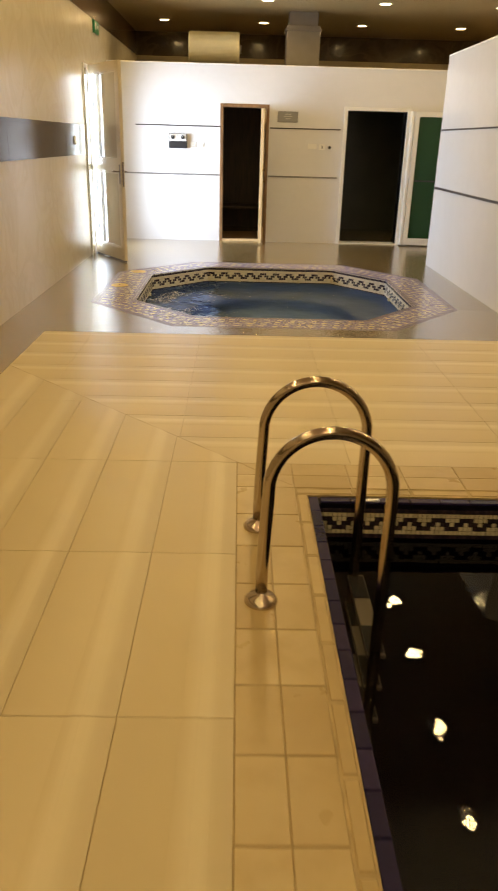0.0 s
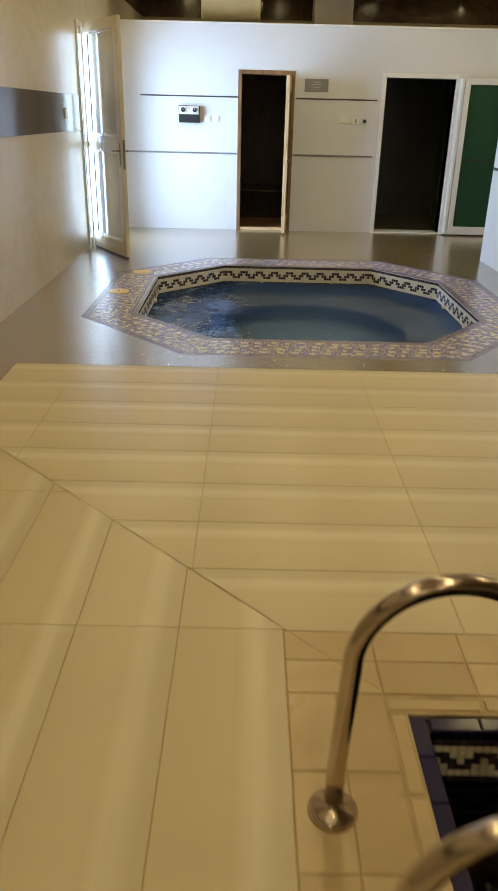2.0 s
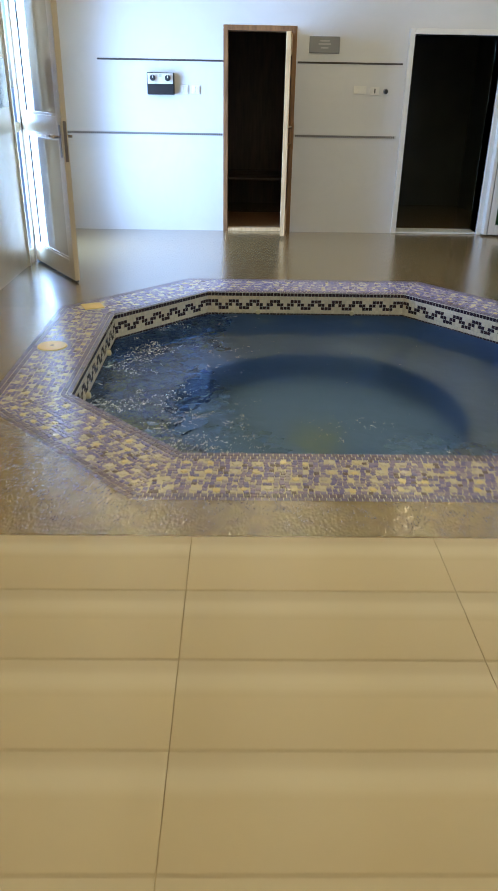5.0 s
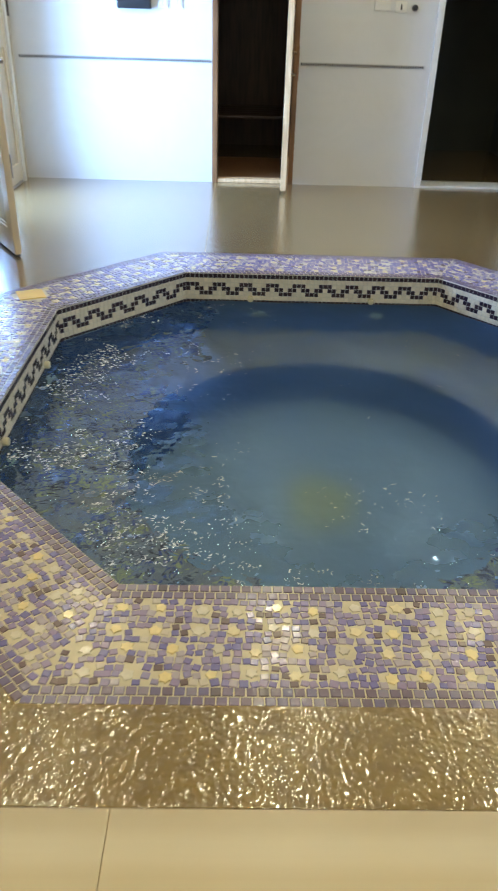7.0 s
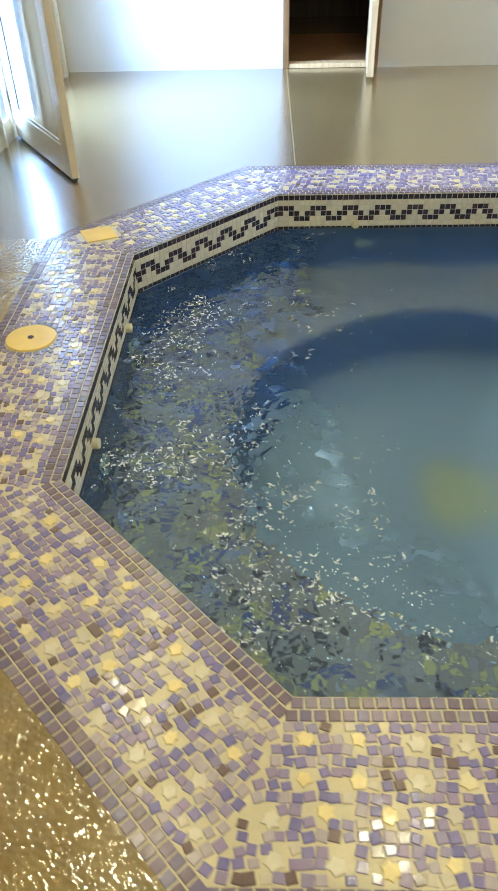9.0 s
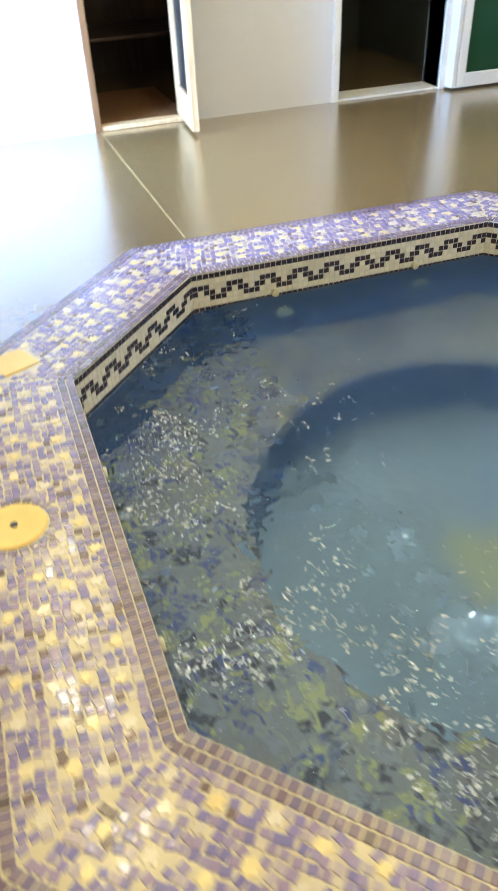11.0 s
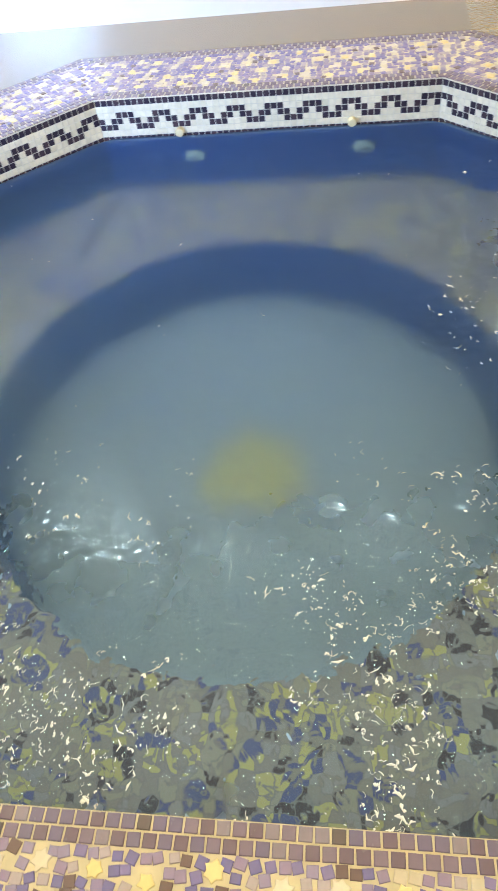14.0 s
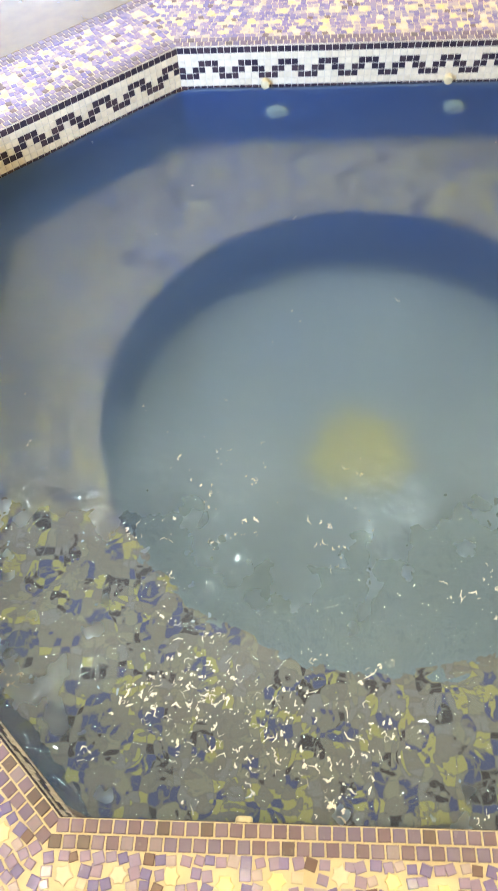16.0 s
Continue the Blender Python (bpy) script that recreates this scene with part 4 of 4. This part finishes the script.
# lamp glints modelled as white flecks, where the jets blow
rng = random.Random(11)
glint_fleck = Many()
laid = 0
while laid < 1700:
    x, y = rng.uniform(-0.70, 1.9), rng.uniform(6.87, 9.75)
    t = math.atan2(y - TUB_C[1], x - TUB_C[0])
    ex, ey = edge_point(t)
    if math.hypot(x - TUB_C[0], y - TUB_C[1]) > math.hypot(ex - TUB_C[0], ey - TUB_C[1]) - 0.03:
        continue
    left = min(1, max(0, (0.42 - x) / 0.75))
    near = min(1, max(0, (7.75 - y) / 0.6)) * 0.6 * min(1, max(0.1, 1.6 - x))
    chance = max(left * (0.45 + 0.55 * min(1, abs(y - 8.33) / 0.8)), near, 0.006)
    if noise.noise(Vector((x * 3.1, y * 3.1, 4.0))) + 0.7 * noise.noise(Vector((x * 11, y * 11, 8.0))) < 0.18 or rng.random() > chance:
        continue
    # a short bent strand, flattened on the water
    n, length, wide = rng.choice((2, 3, 5, 7)), 0.004 + 0.030 * rng.random() ** 2.0, 0.0006 + 0.0026 * rng.random() ** 2
    head = rng.uniform(0, 2 * math.pi)
    spine = [Vector((x, y, TUB_WATER + 0.002))]
    for k in range(n):
        head += rng.uniform(-1.9, 1.9)
        spine.append(spine[-1] + Vector((math.cos(head), math.sin(head), 0)) * length / n)
    verts, faces = [], []
    for k, p in enumerate(spine):
        d = (spine[min(k + 1, n)] - spine[max(k - 1, 0)]).normalized()
        side = Vector((-d.y, d.x, 0)) * wide * (0.35 if k in (0, n) else rng.uniform(0.4, 1.6))
        up = Vector((0, 0, 0.0022 if 0 < k < n else 0.0008))
        verts += [tuple(p - side), tuple(p + up), tuple(p + side)]
    for k in range(n):
        o = 3 * k
        faces += [(o, o + 3, o + 4, o + 1), (o + 1, o + 4, o + 5, o + 2)]
    glint_fleck.add((verts, faces), Matrix.Identity(4))
    laid += 1
glint_fleck.link("glint_fleck", "glint_fleck", tub, "white flecks modelled as lamp glints on the bubbling water")

# lids set into the coping
lid = empty("skimmer_lid", (-1.005, 8.36, 0), "round yellow plastic skimmer lid set in mosaic", "lid")
part("disc", cyl(0.095, 0.012, pose(-1.005, 8.36, -0.001), 40, 0.003), "yellow_lid", lid)
part("finger_hole", cyl(0.012, 0.002, pose(-1.005, 8.36, 0.0052), 14), "black_plastic", lid)
plate = empty("cover_plate", (-0.915, 9.32, 0), "square yellow cover plate set in the mosaic", "lid")
part("plate", turned(box((-0.075, -0.075, -0.002), (0.075, 0.075, 0.0035), 0.001), pose(-0.915, 9.32, 0, 0, 0, 24)), "yellow_lid", plate)

# ---- deck tiles ----
SMALL = tile_mesh("small_tile", 0.141, 0.281, 0.008, 0.003, "small_tile")
LIP = tile_mesh("lip_tile", 0.056, 0.281, 0.03, 0.010, "small_tile")


def plank_bm(w, l):
    """A plank tile along y: shallow ridge along it, chamfered edges, top near z = 0."""
    prof = [(-0.5, -0.008), (-0.5, -0.0012), (-0.494, 0.0), (0.05, 0.0), (0.13, 0.0016), (0.20, 0.0022), (0.27, 0.0012), (0.33, 0.0), (0.494, 0.0), (0.5, -0.0012), (0.5, -0.008)]
    bm = bmesh.new()
    rows = [[bm.verts.new((u * w, s, z)) for u, z in prof] for s in (-l / 2, l / 2)]
    for k in range(len(prof) - 1):
        bm.faces.new((rows[0][k], rows[0][k + 1], rows[1][k + 1], rows[1][k]))
    bm.faces.new(rows[0])
    bm.faces.new(rows[1][::-1])
    bmesh.ops.recalc_face_normals(bm, faces=bm.faces)
    return bm


def mesh_of(bm, name, material):
    me = bpy.data.meshes.new(name)
    bm.to_mesh(me)
    bm.free()
    return ready(me, material)


MITRE = 3.765
plank_cache = {}


def lay_plank(x0, x1, y0, y1, along_y, keep):
    """Lays one plank; keep = -1 / 1: the side of the mitre line that stays, 0: whole."""
    g = 0.0013
    w, l = (x1 - x0, y1 - y0) if along_y else (y1 - y0, x1 - x0)
    m = pose((x0 + x1) / 2, (y0 + y1) / 2, 0, 0, 0, 0 if along_y else 90)
    sums = [x + y - MITRE for x in (x0, x1) for y in (y0, y1)]
    if keep and max(k * keep for k in sums) <= 0.01:
        return
    cut = keep and min(k * keep for k in sums) < -0.001
    key = (round(w, 3), round(l, 3))
    if cut:
        bm = plank_bm(w - 2 * g, l - 2 * g)
        inv = m.inverted()
        co = inv @ Vector((MITRE - 1 + 0.003 * keep, 1, 0))
        no = (inv.to_3x3() @ Vector((keep, keep, 0))).normalized()
        r = bmesh.ops.bisect_plane(bm, geom=bm.verts[:] + bm.edges[:] + bm.faces[:], plane_co=co, plane_no=no, clear_inner=True)
        if len(bm.faces) < 3:
            bm.free()
            return
        me = mesh_of(bm, "plank", "plank")
    else:
        if key not in plank_cache:
            plank_cache[key] = mesh_of(plank_bm(w - 2 * g, l - 2 * g), "plank", "plank")
        me = plank_cache[key]
    piece("tile", me, m, deck)


cols = [-1.32, -0.985, -0.645, -0.325, 0.015, 0.36]
rows_y = [3.395 + 0.93 * k for k in range(-9, 3)]
for x0, x1 in zip(cols, cols[1:]):
    for y0, y1 in zip(rows_y, rows_y[1:]):
        lay_plank(x0, x1, max(y0, SOUTH), y1, True, -1)
lines = [3.39, 3.745, 4.09, 4.44, 4.79, 5.127, 5.463, 5.80, 6.137]
xs = [-1.32] + [0.035 + 0.93 * k for k in range(-1, 8)]
for y0, y1 in zip(lines, lines[1:]):
    for x0, x1 in zip(xs, xs[1:]):
        lay_plank(x0, min(x1, EAST), y0, y1, False, 1)
k = 0
while 3.105 - 0.285 * k > -1.5:
    y = 3.105 - 0.285 * (k + 0.5)
    for x in (0.4325, 0.5755):
        piece("tile", SMALL, pose(x, y, 0), deck)
    piece("tile", LIP, pose(0.676, y - 0.072, 0), deck)
    k += 1
k = 0
while 0.36 + 0.285 * k < 4.2:
    x = 0.36 + 0.285 * (k + 0.5)
    for y in (3.319, 3.177):
        piece("tile", SMALL, pose(x, y, 0, 0, 0, 90), deck)
    if x > 0.7:
        piece("tile", LIP, pose(x, 3.066, 0, 0, 0, 90), deck)
    k += 1
k = 0
while k < 30:
    piece("rim_tile", rim_l, pose(POOL_W + RIM / 2, POOL_N - 0.145 * (k + 0.5), -0.010), pool)
    k += 1
for k in range(1, 26):
    piece("rim_tile", rim_l, pose(POOL_W + 0.145 * (k - 0.1), POOL_N - RIM / 2, -0.010, 0, 0, 90), pool)

part("mitre_joint", turned(box((-0.002, -0.19, -0.006), (0.002, 0.19, 0.0006)), pose(0.5025, 3.2625, 0, 0, 0, 45)), "grout_brown", deck, "brown joint at the mitred corner")

# ---- coping mosaic ----
PITCH = 0.0302
border, crazy, star, star_pale = Many(), Many(), Many(), Many()
bdata = tile_data(0.0260, 0.0260, 0.006, 0.0014)
sizes = (0.0205, 0.0222, 0.0238)
cdata = [tile_data(s, s * k, 0.006, 0.0014) for s in sizes for k in (1.0, 0.88)]
cone = [tile_mesh("mosaic_tile", s, s * k, 0.006, 0.0014, "crazy_one") for s in sizes for k in (1.0, 0.88)]
rng = random.Random(4)
singles = 0
holes = ((-1.005, 8.36, 0.115), (-0.915, 9.32, 0.105))


def star_data(r):
    """A broken yellow tile, roughly a star with five or six blunt points."""
    n = rng.choice((5, 6, 6))
    ring = [(r * (rng.uniform(0.86, 1.1) if k % 2 else rng.uniform(0.62, 0.8)), math.pi * (k + rng.uniform(-0.15, 0.15)) / n) for k in range(2 * n)]
    v = [(q * math.cos(t) * w, q * math.sin(t) * w, z) for z, w in ((-0.006, 1.0), (-0.0014, 1.0), (0.0004, 0.92)) for q, t in ring]
    m = 2 * n
    f = [tuple(range(2 * m, 3 * m))]
    f += [(o + k, o + (k + 1) % m, o + m + (k + 1) % m, o + m + k) for o in (0, m) for k in range(m)]
    return v, f


EDGE = 2 * PITCH
for i in range(8):
    a, b = Vector(TUB[i]), Vector(TUB[(i + 1) % 8])
    oa, ob_ = Vector(out[i]), Vector(out[(i + 1) % 8])
    e = (b - a).normalized()
    outward = Vector((e.y, -e.x))
    deg = math.degrees(math.atan2(e.y, e.x))
    lean0, lean1 = (oa - a).dot(e) / COPING, (ob_ - b).dot(e) / COPING
    length = (b - a).length
    nearest = i == 6
    for v in (PITCH * 0.5, PITCH * 1.5, COPING - PITCH * 1.5, COPING - PITCH * 0.5):
        u0, u1 = lean0 * v, length + lean1 * v
        n = int((u1 - u0) / PITCH)
        for k in range(n):
            u = u0 + (u1 - u0) * (k + 0.5) / n
            p = a + e * u + outward * v
            border.add(bdata, pose(p.x, p.y, rng.uniform(-0.0006, 0.0004), rng.uniform(-1.2, 1.2), rng.uniform(-1.2, 1.2), deg + rng.uniform(-2, 2)))
    # yellow and beige stars in staggered rows
    stars = []
    for r in range(4):
        v = EDGE + (COPING - 2 * EDGE) * (r + 0.5) / 4
        u0, u1 = lean0 * v + 0.025, length + lean1 * v - 0.025
        n = round((u1 - u0) / 0.112)
        for k in range(n):
            u = u0 + (u1 - u0) * (k + 0.3 + 0.4 * (r % 2)) / n + rng.uniform(-0.014, 0.014)
            w = v + rng.uniform(-0.014, 0.014)
            c = a + e * u + outward * w
            if any(math.hypot(c.x - hx, c.y - hy) < hr + 0.02 for hx, hy, hr in holes):
                continue
            stars.append((u, w))
            (star if rng.random() < 0.55 else star_pale).add(star_data(rng.uniform(0.017, 0.022)), pose(c.x, c.y, 0, rng.uniform(-1.5, 1.5), rng.uniform(-1.5, 1.5), rng.uniform(0, 90)))
    step = 0.0252
    ROWS = 13
    for row in range(ROWS):
        v = EDGE + (COPING - 2 * EDGE) * (row + 0.5) / ROWS
        u0, u1 = lean0 * v + 0.008, length + lean1 * v - 0.008
        n = int((u1 - u0) / step)
        for k in range(n):
            u = u0 + (u1 - u0) * (k + 0.5 + 0.35 * math.sin(row * 2.1)) / n
            if not u0 <= u <= u1:
                continue
            p = a + e * (u + rng.uniform(-0.004, 0.004)) + outward * (v + rng.uniform(-0.003, 0.003))
            if any(math.hypot(p.x - hx, p.y - hy) < hr for hx, hy, hr in holes) or rng.random() < 0.03:
                continue
            if any(math.hypot(u - su, v - sv) < 0.0245 for su, sv in stars):
                continue
            s = rng.randrange(6)
            m = pose(p.x, p.y, rng.uniform(-0.0008, 0.0006), rng.uniform(-1.8, 1.8), rng.uniform(-1.8, 1.8), deg + rng.uniform(-20, 20))
            if nearest and singles < 300:
                piece("mosaic_tile", cone[s], m, coping)
                singles += 1
            else:
                crazy.add(cdata[s], m)
star.link("star_mosaic", "star", tub, "yellow mosaic stars strewn over the coping")
star_pale.link("beige_star_mosaic", "star_pale", tub, "beige mosaic stars between the yellow ones")
border.link("border_mosaic", "border", tub, "double border rows of purple brown mosaic")
crazy.link("coping_mosaic", "crazy", tub, "scattered blue, lilac, brown and yellow mosaic tiles")
for hx, hy, hr in holes[:1]:
    rim = Many()
    for k in range(22):
        t = 2 * math.pi * k / 22
        rim.add(tile_data(0.026, 0.026, 0.006, 0.0015), pose(hx + 0.113 * math.cos(t), hy + 0.113 * math.sin(t), 0, 0, 0, math.degrees(t)))
    rim.link("lid_border", "border", tub, "ring of brown tiles around the lid")
